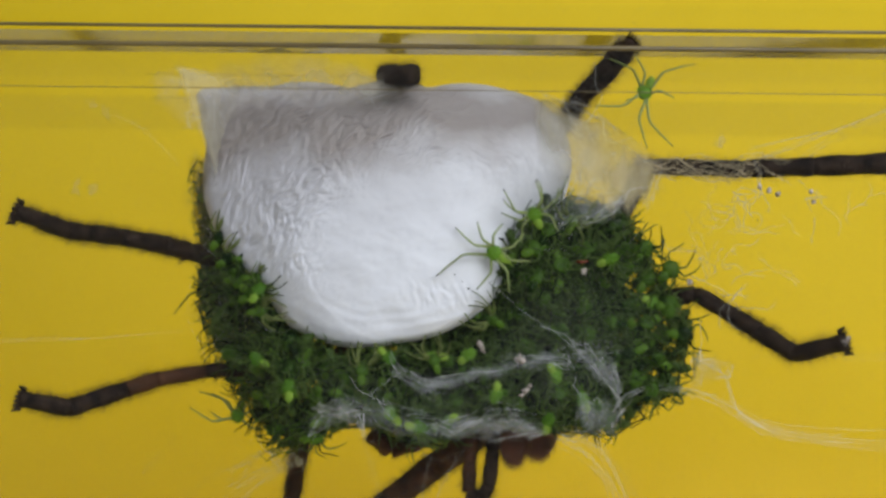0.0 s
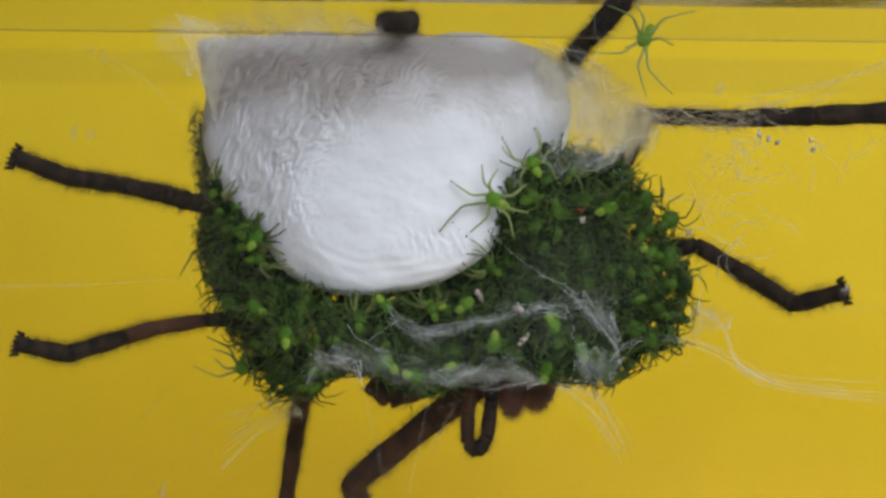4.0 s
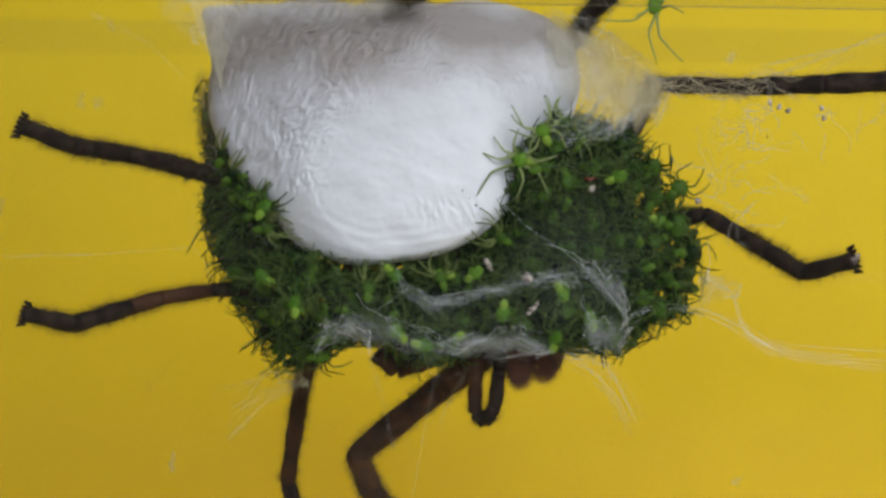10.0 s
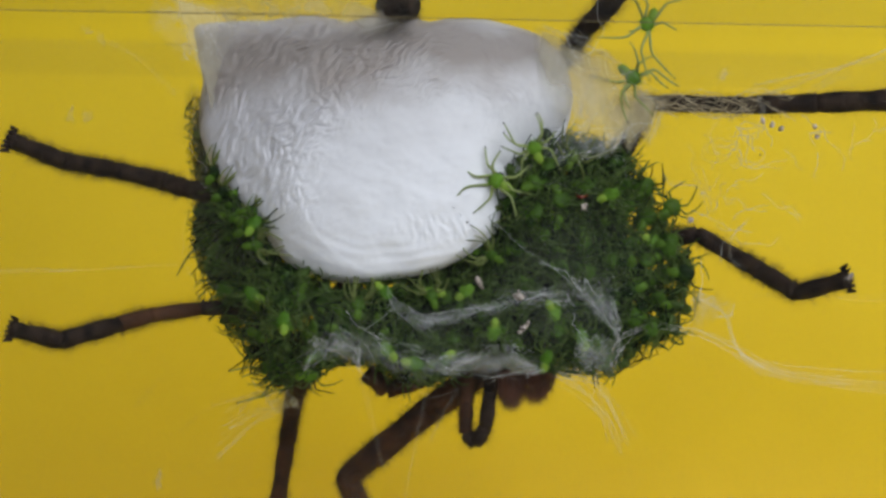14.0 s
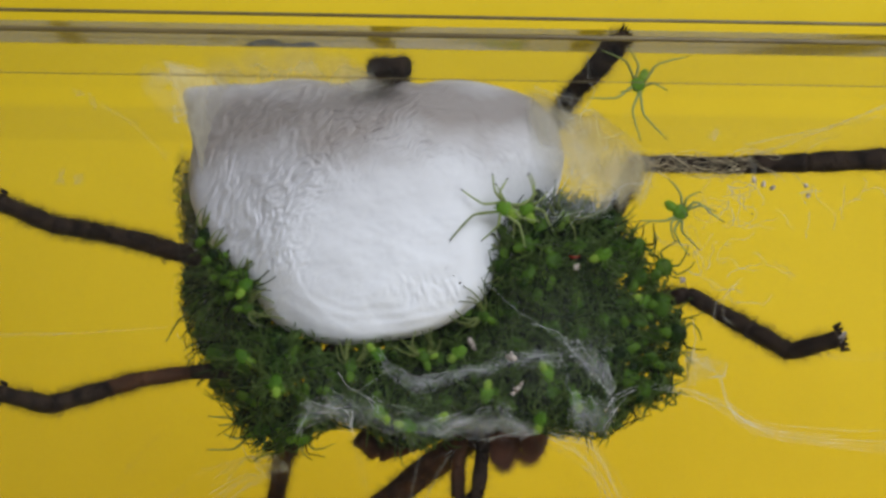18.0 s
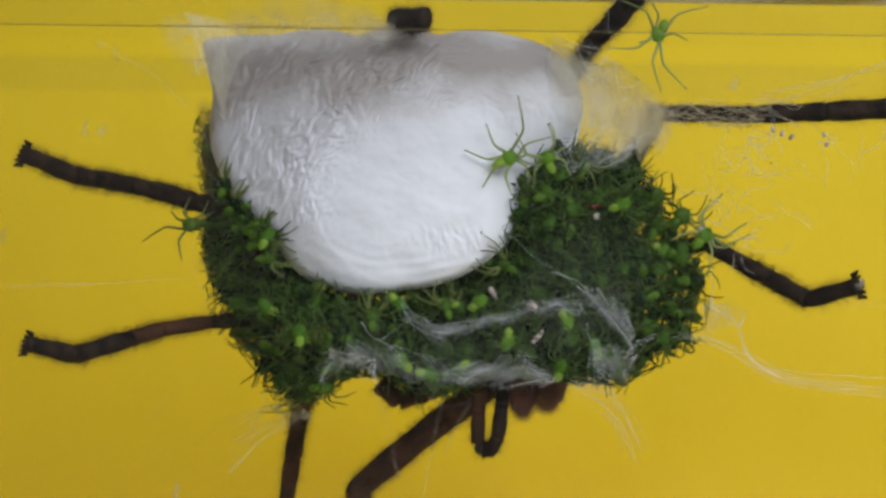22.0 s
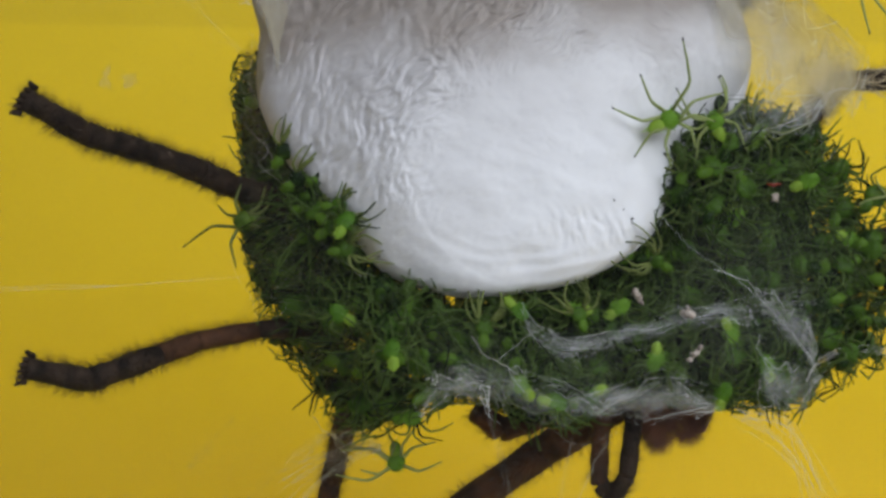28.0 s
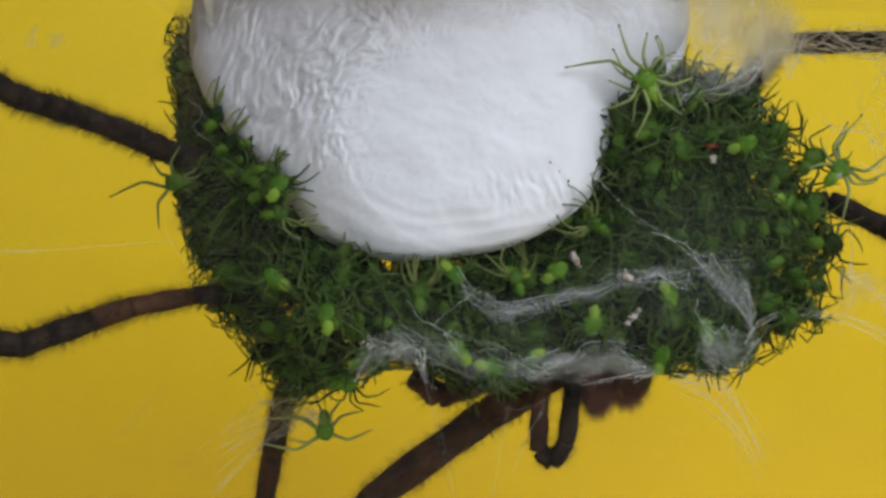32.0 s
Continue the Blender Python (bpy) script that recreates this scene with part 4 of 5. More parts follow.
def tangle():
    """The crowded legs and bodies deep in the mass, too many to count, coloured dark for the shade there."""
    rng = random.Random(5)
    v, f = [], []
    rim = []
    while len(rim) < 480:
        x, z = rng.uniform(-22, -16), rng.uniform(-6, 8.5)
        if inside(x, z, MASS) and not inside(x, z, BARE):
            rim.append((x, z))
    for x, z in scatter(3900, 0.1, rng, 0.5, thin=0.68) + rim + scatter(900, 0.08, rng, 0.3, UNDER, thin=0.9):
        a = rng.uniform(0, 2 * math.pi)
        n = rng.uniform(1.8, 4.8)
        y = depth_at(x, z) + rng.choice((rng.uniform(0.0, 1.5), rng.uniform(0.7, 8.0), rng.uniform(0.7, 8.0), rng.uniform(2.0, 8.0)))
        pts, p = [], Vector((x, y, z))
        for i in range(5):
            pts.append(V(p))
            a += rng.uniform(-0.2, 0.35)
            q = p + Vector((math.cos(a), rng.uniform(-0.4, 0.4), math.sin(a))) * n / 4
            if not inside(q.x, q.z, MASS) or inside(q.x, q.z, BARE):
                a += rng.choice((-1.7, 1.7))
                q = p + Vector((math.cos(a), rng.uniform(-0.4, 0.4), math.sin(a))) * n / 4
                if not inside(q.x, q.z, MASS):
                    break
            p = q
        if len(pts) < 3:
            continue
        k = rng.uniform(0.5, 1.0)
        tube(v, f, pts, [r * k for r in (0.00008, 0.00009, 0.00008, 0.00007, 0.00004)[:len(pts)]], 4)
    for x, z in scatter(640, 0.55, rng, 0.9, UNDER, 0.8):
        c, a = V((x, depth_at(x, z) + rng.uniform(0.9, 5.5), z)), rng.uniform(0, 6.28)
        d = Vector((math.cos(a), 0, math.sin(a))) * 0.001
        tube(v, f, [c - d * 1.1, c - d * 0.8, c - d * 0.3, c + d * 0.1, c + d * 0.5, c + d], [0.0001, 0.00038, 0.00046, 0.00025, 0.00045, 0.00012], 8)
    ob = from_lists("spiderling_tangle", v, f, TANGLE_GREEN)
    tagged(ob, "dense green tangle of spiderling legs, coloured dark for the shade behind the front ones", "spiderlings", kind="stuff")


tangle()


# ---- silk ----
def thread(v, f, points, r, rng, shake=0.15, steps=6):
    """One silk thread through the points (mm), a little uneven."""
    line = smooth_line([Vector(p) for p in points], steps)
    line = [V(p + Vector((rng.gauss(0, shake), rng.gauss(0, shake * 0.5), rng.gauss(0, shake))) * (0.3 if i % steps else 0.6)) for i, p in enumerate(line)]
    tube(v, f, line, [r * 0.001 * rng.uniform(0.7, 1.3) for _ in line], 3, caps=False)


def bundle(name, runs, count, spread, r, mat, label, seed, shake=0.15, settle=True):
    """Threads that run together along each of the lines, fraying apart."""
    rng = random.Random(seed)
    v, f = [], []
    for points in runs:
        if settle:
            points = [settled(p) for p in points]
        for _ in range(count):
            off = Vector((rng.gauss(0, spread), rng.gauss(0, spread * 0.4), rng.gauss(0, spread)))
            fan = Vector((rng.gauss(0, spread), 0, rng.gauss(0, spread)))
            pts = []
            for i, p in enumerate(points):
                t = i / max(1, len(points) - 1)
                pts.append(Vector(p) + off * (1 - t) + fan * t * 1.3)
            if len(pts) > 2 and rng.random() < 0.4:
                k = rng.randrange(len(pts) - 1)
                pts = pts[:k + 2] if rng.random() < 0.5 else pts[k:]
            thread(v, f, pts, r * rng.uniform(0.6, 1.4), rng, shake)
    ob = from_lists(name, v, f, mat, smooth=False)
    return tagged(ob, label, "silk", kind="stuff")


def sheet(name, a, b, mat, label, sag=0.3, rows=14, cols=40, fray=0.4, threads=34, fade=(0.15, 0.35, 0.25), wander=0.45):
    """A thin silk skin stretched between two lines, with a ragged rim."""
    rng = random.Random(len(name) + cols)
    a, b = [settled(p) for p in a], [settled(p) for p in b]
    la, lb = smooth_line([Vector(p) for p in a], cols // (len(a) - 1)), smooth_line([Vector(p) for p in b], cols // (len(b) - 1))
    n = min(len(la), len(lb))
    la, lb = [la[int(i * (len(la) - 1) / (n - 1))] for i in range(n)], [lb[int(i * (len(lb) - 1) / (n - 1))] for i in range(n)]
    for i in range(n):
        bend = Vector((0, 0, noise.noise((la[i].x * 0.55, sag, 4.4)) + 0.5 * noise.noise((la[i].x * 1.4, sag, 1.1)))) * wander
        la[i] = la[i] + bend
        lb[i] = lb[i] + bend * 1.2
    v, f = [], []
    for i in range(n):
        e0, e1 = noise.noise((i * 0.23, 3.1, sag)) * fray, noise.noise((i * 0.23, 8.2, sag)) * fray
        for j in range(rows + 1):
            t = e0 + (1 - e0 + e1) * j / rows
            p = la[i].lerp(lb[i], t)
            p.y += sag * math.sin(math.pi * t) + 0.25 * noise.noise((p.x * 0.8, p.z * 0.8, 2.0))
            v.append(V(p))
    for i in range(n - 1):
        for j in range(rows):
            k = i * (rows + 1) + j
            f.append((k, k + 1, k + rows + 2, k + rows + 1))
    ob = tagged(from_lists(name, v, f, mat), label, "silk")
    thick = []
    for i in range(n):
        u = min(i, n - 1 - i) / (n - 1)
        for j in range(rows + 1):
            w = j / rows
            thick.append(min(1.0, u / fade[0]) * min(1.0, w / fade[1]) * min(1.0, (1 - w) / fade[2]))
    ob.data.attributes.new("thick", "FLOAT", "POINT").data.foreach_set("value", thick)
    v, f = [], []
    for n2 in range(int(threads)):
        # strands run along the sheet in a few swathes and part from each other
        i = rng.randrange(n)
        span = int(n * rng.uniform(0.08, 0.6)) * rng.choice((-1, 1))
        swathe = (0.1, 0.45, 0.8)[rng.randrange(3)] + rng.gauss(0, 0.09)
        drift = rng.gauss(0, 0.45)
        pts = []
        for q in range(5):
            m = max(0, min(n - 1, i + span * q // 4))
            p = la[m].lerp(lb[m], swathe + drift * q / 4 + rng.gauss(0, 0.1)) + Vector((0, -0.12, 0))
            pts.append(p + Vector((noise.noise(p * 0.7), 0, noise.noise(p * 0.7 + Vector((9, 0, 0))))) * 0.9)
        thread(v, f, pts, rng.uniform(0.011, 0.022) if n2 % 5 == 0 else rng.uniform(0.003, 0.006), rng, 0.12, 5)
    if v:
        from_lists("threads", v, f, SILK_THREAD, ob, smooth=False)
    return ob


sheet("silk_sheet", [(-22.4, 4.5, 14.6), (-21.6, 4.5, 12.2), (-19.9, 4.5, 9.0), (-19.1, 5.0, 6.0), (-18.7, 6.0, 3.6)], [(-17.6, 6.5, 14.0), (-16.9, 7.0, 10.6), (-17.0, 7.5, 8.0), (-17.6, 8.0, 5.6), (-18.0, 8.0, 3.4)], SILK_TORN, "thin torn yellowish silk sheet stretched from the egg sac", fray=0.08, threads=10, fade=(0.08, 0.15, 0.05))
sheet("silk_sheet", [(-24.4, 3.0, 14.0), (-23.4, 3.5, 11.6), (-21.6, 4.0, 9.4)], [(-22.0, 4.5, 14.3), (-21.2, 4.5, 12.0), (-19.9, 4.5, 9.2)], SILK_HAZE, "wisps of thin silk beside the stretched sheet", fray=0.3, threads=6, fade=(0.2, 0.6, 0.1))
sheet("silk_sheet", [(-18.6, 1.0, 15.0), (-15.2, 1.0, 15.6), (-12.0, 1.0, 15.5), (-7.6, 1.0, 14.9), (-3.2, 1.0, 13.7)], [(-18.0, 3.4, 11.6), (-15.0, 3.4, 11.6), (-12.0, 3.4, 11.6), (-7.4, 3.4, 11.6), (-3.2, 3.4, 12.0)], SILK_SKIN, "thin white silk sheet on the clear panel above the egg sac", fray=0.06, threads=6, fade=(0.12, 0.5, 0.35))
sheet("silk_sheet", [(6.8, 1.0, 12.7), (11.3, 0.8, 11.1), (14.5, 0.8, 9.2), (17.1, 1.5, 6.5)], [(7.2, 2.4, 9.8), (8.0, 2.4, 6.2), (11.6, 2.0, 3.2), (15.6, 1.8, 3.7)], SILK_BEIGE, "thin beige silk sheet between the egg sac and a leg", 0.6, threads=22, fray=0.1, fade=(0.12, 0.15, 0.45))
SILK_DENSE = film("dense_beige_silk", (0.76, 0.67, 0.42), 0.78, 300, low=0.3, high=0.6, fade=True)
sheet("silk_sheet", [(7.6, 1.4, 11.4), (8.4, 1.4, 8.4), (8.6, 1.2, 5.4)], [(12.4, 1.6, 10.0), (12.0, 1.8, 7.0), (12.2, 1.8, 4.4)], SILK_SKIN, "thin white silk skin at the rim of the egg sac", 0.2, fray=0.12, threads=8, fade=(0.15, 0.55, 0.35))
sheet("silk_sheet", [(12.2, 1.4, 7.4), (14.6, 1.2, 7.9), (17.2, 1.2, 7.2)], [(12.6, 2.4, 3.6), (14.8, 2.2, 3.0), (17.4, 1.6, 4.6)], SILK_DENSE, "beige silk gathered round the joint of a leg", 0.3, threads=14, fade=(0.2, 0.25, 0.3))
sheet("silk_sheet", [(9.7, 3.0, 6.1), (12.4, 2.4, 4.9), (15.6, 2.0, 4.9)], [(6.3, 1.8, 1.0), (9.2, 1.6, 1.5), (12.8, 1.6, 2.6)], SILK_HAZE, "grey see-through silk sheet over the spiderlings", 0.2)
sheet("silk_sheet", [(0.6, 1.8, -14.8), (2.6, 1.5, -13.6), (4.8, 1.4, -12.6), (6.7, 1.5, -13.4), (8.3, 1.8, -14.6)], [(0.4, 2.0, -15.2), (2.6, 2.2, -14.9), (4.9, 2.4, -14.7), (6.7, 2.2, -14.8), (8.5, 2.0, -15.1)], SILK_FILM, "white silk veil above the spider's fangs", -0.4)
sheet("silk_sheet", [(-10.7, 1.6, -14.8), (-9.6, 1.5, -12.9), (-8.0, 1.4, -12.2), (-6.4, 1.5, -13.1)], [(-10.1, 1.8, -15.2), (-8.7, 1.8, -14.1), (-7.3, 1.8, -13.9), (-6.0, 1.8, -14.9)], SILK_HAZE, "pale silk veil over the lower spiderlings", -0.3)
sheet("silk_sheet", [(10.2, 1.4, -7.9), (12.0, 1.4, -8.1), (13.9, 1.4, -8.0)], [(12.5, 1.4, -10.0), (13.3, 1.4, -11.1), (14.2, 1.4, -12.2)], SILK_FILM, "white silk patch over the spiderlings", -0.2)
sheet("silk_sheet", [(10.7, 1.5, -12.3), (12.5, 1.5, -11.8), (14.6, 1.5, -12.6)], [(11.2, 1.8, -14.6), (12.8, 1.8, -15.0), (14.4, 1.8, -13.9)], SILK_HAZE, "tangled pale silk patch over the spiderlings", -0.2)
sheet("silk_sheet", [(-15.7, 17.0, -17.9), (-14.2, 17.0, -18.3), (-11.8, 15.0, -18.6)], [(-14.7, 17.0, -19.0), (-13.4, 17.0, -19.8), (-12.0, 15.0, -19.4)], SILK_FILM, "ragged white silk where the mass hangs down", -0.2)
sheet("silk_sheet", [(21.2, 10.0, -8.4), (22.7, 9.0, -8.6), (24.2, 8.0, -9.2)], [(20.8, 10.0, -11.8), (21.9, 9.5, -11.2), (23.3, 8.0, -10.5)], SILK_HAZE, "wispy pale silk beside the spiderlings", 0.1, fade=(0.45, 0.5, 0.5))
sheet("silk_sheet", [(-4.2, 1.5, -9.1), (-2.6, 1.4, -9.7), (-0.6, 1.4, -10.3), (3.0, 1.4, -9.6), (6.6, 1.4, -8.6), (10.2, 1.4, -8.1)], [(-3.8, 1.5, -10.2), (-2.2, 1.5, -11.2), (0.3, 1.5, -11.3), (3.5, 1.5, -10.4), (6.8, 1.5, -9.6), (10.5, 1.5, -9.1)], SILK_HAZE, "long pale silk band across the spiderlings", -0.1, rows=6)


SILK_VEIL = film("faint_silk_veil", (0.74, 0.76, 0.70), 0.045, 160, low=0.35, high=0.75, fade=True)
sheet("silk_veil", [(-18.0, 6.0, -2.0), (-14.4, 3.2, -7.4), (-8.3, 1.6, -8.9), (-2.9, 1.2, -9.0), (3.0, 1.2, -6.7), (7.0, 1.2, -0.8), (9.6, 1.3, 1.9), (13.7, 1.6, 2.7)], [(-19.7, 9.0, -9.7), (-16.0, 10.0, -14.6), (-8.9, 5.0, -14.2), (-2.8, 1.9, -15.0), (3.1, 1.6, -14.2), (8.0, 1.6, -14.6), (13.9, 1.8, -13.6), (19.6, 7.0, -7.3)], SILK_VEIL, "faint silk veil spun over the crowd of spiderlings", -0.2, rows=24, cols=84, fray=0.15, threads=0)
SILK_LOW = film("low_silk_veil", (0.60, 0.56, 0.42), 0.11, 300, low=0.35, high=0.75, fade=True)
sheet("silk_veil", [(-18.6, 5.5, 6.4), (-17.2, 5.0, 1.8), (-15.6, 4.0, -2.6), (-14.0, 3.4, -7.4)], [(-21.6, 9.0, 7.6), (-21.6, 9.5, 3.0), (-21.2, 9.5, -3.0), (-19.6, 9.0, -9.8)], SILK_LOW, "brownish grey silk veil over the edge of the mass", 0.2, threads=14, fade=(0.12, 0.2, 0.12))
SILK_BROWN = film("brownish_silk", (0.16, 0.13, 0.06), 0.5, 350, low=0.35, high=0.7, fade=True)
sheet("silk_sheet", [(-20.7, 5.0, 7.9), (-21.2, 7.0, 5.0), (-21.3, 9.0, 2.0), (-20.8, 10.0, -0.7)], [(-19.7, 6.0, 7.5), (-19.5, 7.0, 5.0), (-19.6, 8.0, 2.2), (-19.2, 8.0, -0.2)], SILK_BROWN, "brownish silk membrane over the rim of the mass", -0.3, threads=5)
sheet("silk_sheet", [(-8.3, 1.6, -11.4), (-4.2, 1.5, -12.8), (-1.0, 1.4, -13.3), (3.0, 1.4, -13.3), (8.0, 1.6, -13.7)], [(-8.7, 1.8, -13.2), (-4.2, 1.7, -14.7), (-1.0, 1.6, -15.6), (3.1, 1.6, -15.1), (8.0, 1.6, -14.8)], SILK_HAZE, "bluish white silk veil along the foot of the mass", -0.2, threads=24)

bundle("silk_threads", [[(-4.2, 1.3, -9.4), (-2.2, 1.2, -10.8), (0.8, 1.2, -10.8), (4.4, 1.2, -9.7), (7.5, 1.2, -8.9), (10.6, 1.2, -8.3), (13.8, 1.2, -8.1)],
                        [(-4.6, 1.2, -12.4), (-1.9, 1.2, -13.0), (-0.1, 1.2, -14.0), (1.3, 1.4, -14.9)], [(0.8, 1.4, -14.8), (3.0, 1.2, -13.6), (5.3, 1.2, -13.0), (7.6, 1.2, -14.1)],
                        [(-10.7, 1.4, -15.0), (-9.4, 1.2, -13.1), (-8.0, 1.2, -12.2), (-6.4, 1.2, -13.3), (-5.5, 1.4, -14.7)]], 7, 0.30, 0.005, SILK_THREAD, "white silk threads lying over the spiderlings", 1, 0.25)
bundle("silk_threads", [[(4.1, 1.0, -3.0), (6.1, 0.9, -4.9), (8.8, 0.9, -6.6), (11.5, 0.9, -8.9), (14.0, 0.9, -11.7)], [(-2.9, 1.0, -9.5), (-4.2, 1.0, -10.5), (-6.0, 1.0, -11.8)],
                        [(9.7, 1.0, -7.1), (11.8, 1.0, -8.8), (14.2, 1.0, -12.1)], [(9.2, 1.2, 2.1), (11.4, 1.0, 2.6), (13.7, 1.0, 3.8)]], 1, 0.06, 0.013, SILK_THREAD, "single bright silk strands over the spiderlings", 2, 0.06)
bundle("silk_threads", [[(13.6, 1.0, -12.7), (14.8, 2.0, -11.6), (17.5, 5.0, -11.1), (21.1, 9.0, -11.7), (24.0, 8.0, -12.8), (26.7, 7.0, -14.4), (31.0, 5.0, -15.0), (37.1, 2.0, -15.1)],
                        [(21.5, 10.0, -8.9), (23.7, 9.0, -10.2), (25.0, 8.0, -13.4), (27.9, 6.0, -14.7), (33.0, 4.0, -15.0)]], 7, 0.3, 0.012, SILK_THREAD, "loose silk threads trailing to the clear panel", 3)
bundle("silk_threads", [[(9.2, 1.5, -14.9), (11.6, 1.0, -16.4), (13.2, 0.7, -18.2), (14.3, 0.4, -20.4)], [(9.8, 1.5, -15.0), (12.5, 1.0, -15.6), (14.8, 0.6, -19.6)],
                        [(-11.8, 15.0, -18.8), (-15.0, 15.0, -19.3), (-18.1, 12.0, -20.9)], [(-12.6, 16.0, -18.1), (-15.5, 15.0, -18.1), (-17.1, 12.0, -19.4)], [(-12.5, 15.0, -19.0), (-15.3, 13.0, -20.3), (-18.3, 10.0, -23.2)]], 7, 0.3, 0.016, SILK_FINE, "faint fraying silk threads below the spiderlings", 4)
_wound = [[(15.4, 6.9, 7.3), (17.6, 6.0, 6.6), (20.6, 5.2, 6.3), (23.4, 4.4, 7.0), (26.0, 3.9, 7.1)], [(16.0, 6.6, 6.7), (18.8, 5.6, 7.5), (21.8, 4.9, 6.0), (25.0, 4.0, 6.8)],
          [(15.8, 6.7, 7.6), (18.4, 5.8, 6.2), (20.8, 5.2, 7.4), (24.2, 4.2, 6.3)], [(14.2, 6.0, 6.2), (16.2, 6.2, 7.2), (18.0, 5.6, 6.0)], [(22.6, 4.6, 6.2), (25.2, 4.0, 7.5), (27.8, 3.6, 6.6)]]
LEG_SILK = bundle("silk_threads", _wound, 7, 0.42, 0.024, SILK_CREAM, "cream silk threads wound round the spider's leg", 5, 0.35, settle=False)
bundle("silk_threads", [[(20.5, 2.0, 5.7), (27.6, 1.0, 8.2), (36.3, 0.4, 11.6)], [(24.5, 1.6, 8.1), (29.8, 1.0, 9.3), (35.5, 0.4, 10.7)], [(26.8, 1.5, 5.7), (29.4, 1.0, 8.0), (31.9, 0.5, 9.5)],
                        [(7.7, 0.8, 12.5), (12.2, 0.8, 10.5), (16.8, 1.2, 7.6)], [(10.0, 0.8, 12.3), (13.6, 0.8, 9.6), (17.0, 1.2, 6.5)]], 3, 0.15, 0.018, SILK_FINE, "faint silk threads beside the upper leg", 6)
bundle("silk_threads", [[(-8.2, 1.2, -12.5), (-6.4, 1.0, -14.4), (-5.2, 0.6, -18.9)], [(-5.7, 1.0, -16.7), (-5.0, 0.6, -19.3), (-4.2, 0.4, -22.4)], [(-0.8, 1.0, -16.2), (-1.8, 0.6, -21.1), (-2.8, 0.4, -27.8)], [(1.5, 1.0, -16.6), (0.2, 1.0, -18.4), (-0.7, 0.8, -20.6)],
                        [(-35.1, 0.3, -7.6), (-27.9, 0.4, -7.3), (-20.2, 1.0, -6.7)], [(24.6, 1.0, -8.5), (31.3, 0.8, -8.4), (36.5, 0.4, -8.1)], [(-26.3, 0.4, 10.5), (-23.6, 0.4, 9.0), (-21.0, 0.6, 6.5)],
                        [(-23.7, 0.4, -18.2), (-22.4, 0.5, -16.6), (-21.1, 0.6, -15.1)], [(-20.4, 0.5, -20.0), (-17.8, 0.8, -18.0), (-15.5, 1.5, -17.3)]], 2, 0.12, 0.011, SILK_FINE, "single faint silk threads across the clear panel", 7)


def scribble():
    """Loose curling threads on the pane beside the mass."""
    rng = random.Random(9)
    v, f = [], []
    for x, y, z in [(21.7, 0.6, 1.1), (23.1, 0.6, -1.5), (24.4, 0.6, 2.1), (21.3, 0.6, -2.4), (25.1, 0.6, -0.2), (22.6, 0.6, 2.5), (24.8, 0.6, 4.5), (29.3, 0.6, 4.4), (32.9, 0.6, 4.0), (19.9, 0.6, 0.2), (23.5, 0.6, 3.9), (24.0, 0.6, -3.3)]:
        for _ in range(4):
            p, a = Vector((x + rng.gauss(0, 0.8), y, z + rng.gauss(0, 0.8))), rng.uniform(0, 6.28)
            pts, turn = [], rng.uniform(-0.9, 0.9)
            for _ in range(rng.randrange(5, 10)):
                pts.append(p.copy())
                a += turn * 0.5 + rng.gauss(0, 0.5)
                p = p + Vector((math.cos(a), rng.gauss(0, 0.1), math.sin(a))) * 0.55
            thread(v, f, pts, 0.030, rng, 0.03, 4)
    tagged(from_lists("silk_threads", v, f, SILK_FINE, smooth=False), "loose curling silk threads beside the mass", "silk", kind="stuff")


scribble()


# ---- crumbs, specks and smudges ----
def crumb(c, size, mat, name="crumb", label="pale crumb caught in the silk", squash=1.0, seed=0):
    rng = random.Random(seed)
    bm = bmesh.new()
    for _ in range(3):
        r = bmesh.ops.create_icosphere(bm, subdivisions=2, radius=size * 0.0005 * rng.uniform(0.6, 1))
        o = Vector((rng.gauss(0, 0.16), 0, rng.gauss(0, 0.16))) * size * 0.001
        for v in r["verts"]:
            v.co = v.co * (1 + 2.2 * noise.noise(v.co * 5200 + Vector((seed * 3.7, 0, 0))))
            v.co.y *= squash
            v.co += V(c) + o
    tagged(part(name, bm, mat), label, name)


for n, p in enumerate([(3.1, 1.3, -7.7), (3.3, 1.3, -8.1), (6.2, 1.4, -8.8), (6.7, 1.3, -11.3), (7.0, 1.3, -10.9), (11.3, 1.4, -1.6), (6.4, 1.4, -11.6), (20.6, 8.5, -2.6), (18.6, 7.0, -2.2)]):
    crumb(settled(p), (0.5, 0.35, 0.5, 0.5, 0.35, 0.4, 0.3, 0.4, 0.35)[n], CRUMB, seed=n)
for n, p in enumerate([(25.8, 0.6, 4.9), (26.5, 0.6, 4.6), (29.1, 0.6, 4.7), (29.3, 0.6, 4.1), (25.1, 0.7, 5.2)]):
    crumb(p, 0.26, CRUMB, label="tiny pale crumb hanging in loose silk", seed=20 + n)
for n, p in enumerate([(0.9, 1.5, -2.1), (1.5, 1.6, -2.6), (2.0, 1.6, -3.2), (-26.7, -0.1, 12.9), (14.9, 0.4, 18.1), (24.8, 0.3, 2.5)]):
    crumb(p, 0.12, TIP_DARK, "speck", "tiny dark speck of dirt", seed=40 + n)
crumb((32.0, 0.7, -7.1), 0.55, CRUMB, "silk_tuft", "whitish silk tuft on the tip of a foot", 0.6, 77)
v, f = [], []
_red = [(10.6, 1.3, -0.9), (11.0, 1.2, -1.0), (11.5, 1.3, -0.9)]
tube(v, f, [V(settled(p)) for p in _red], [0.00006, 0.00013, 0.00005], 6)
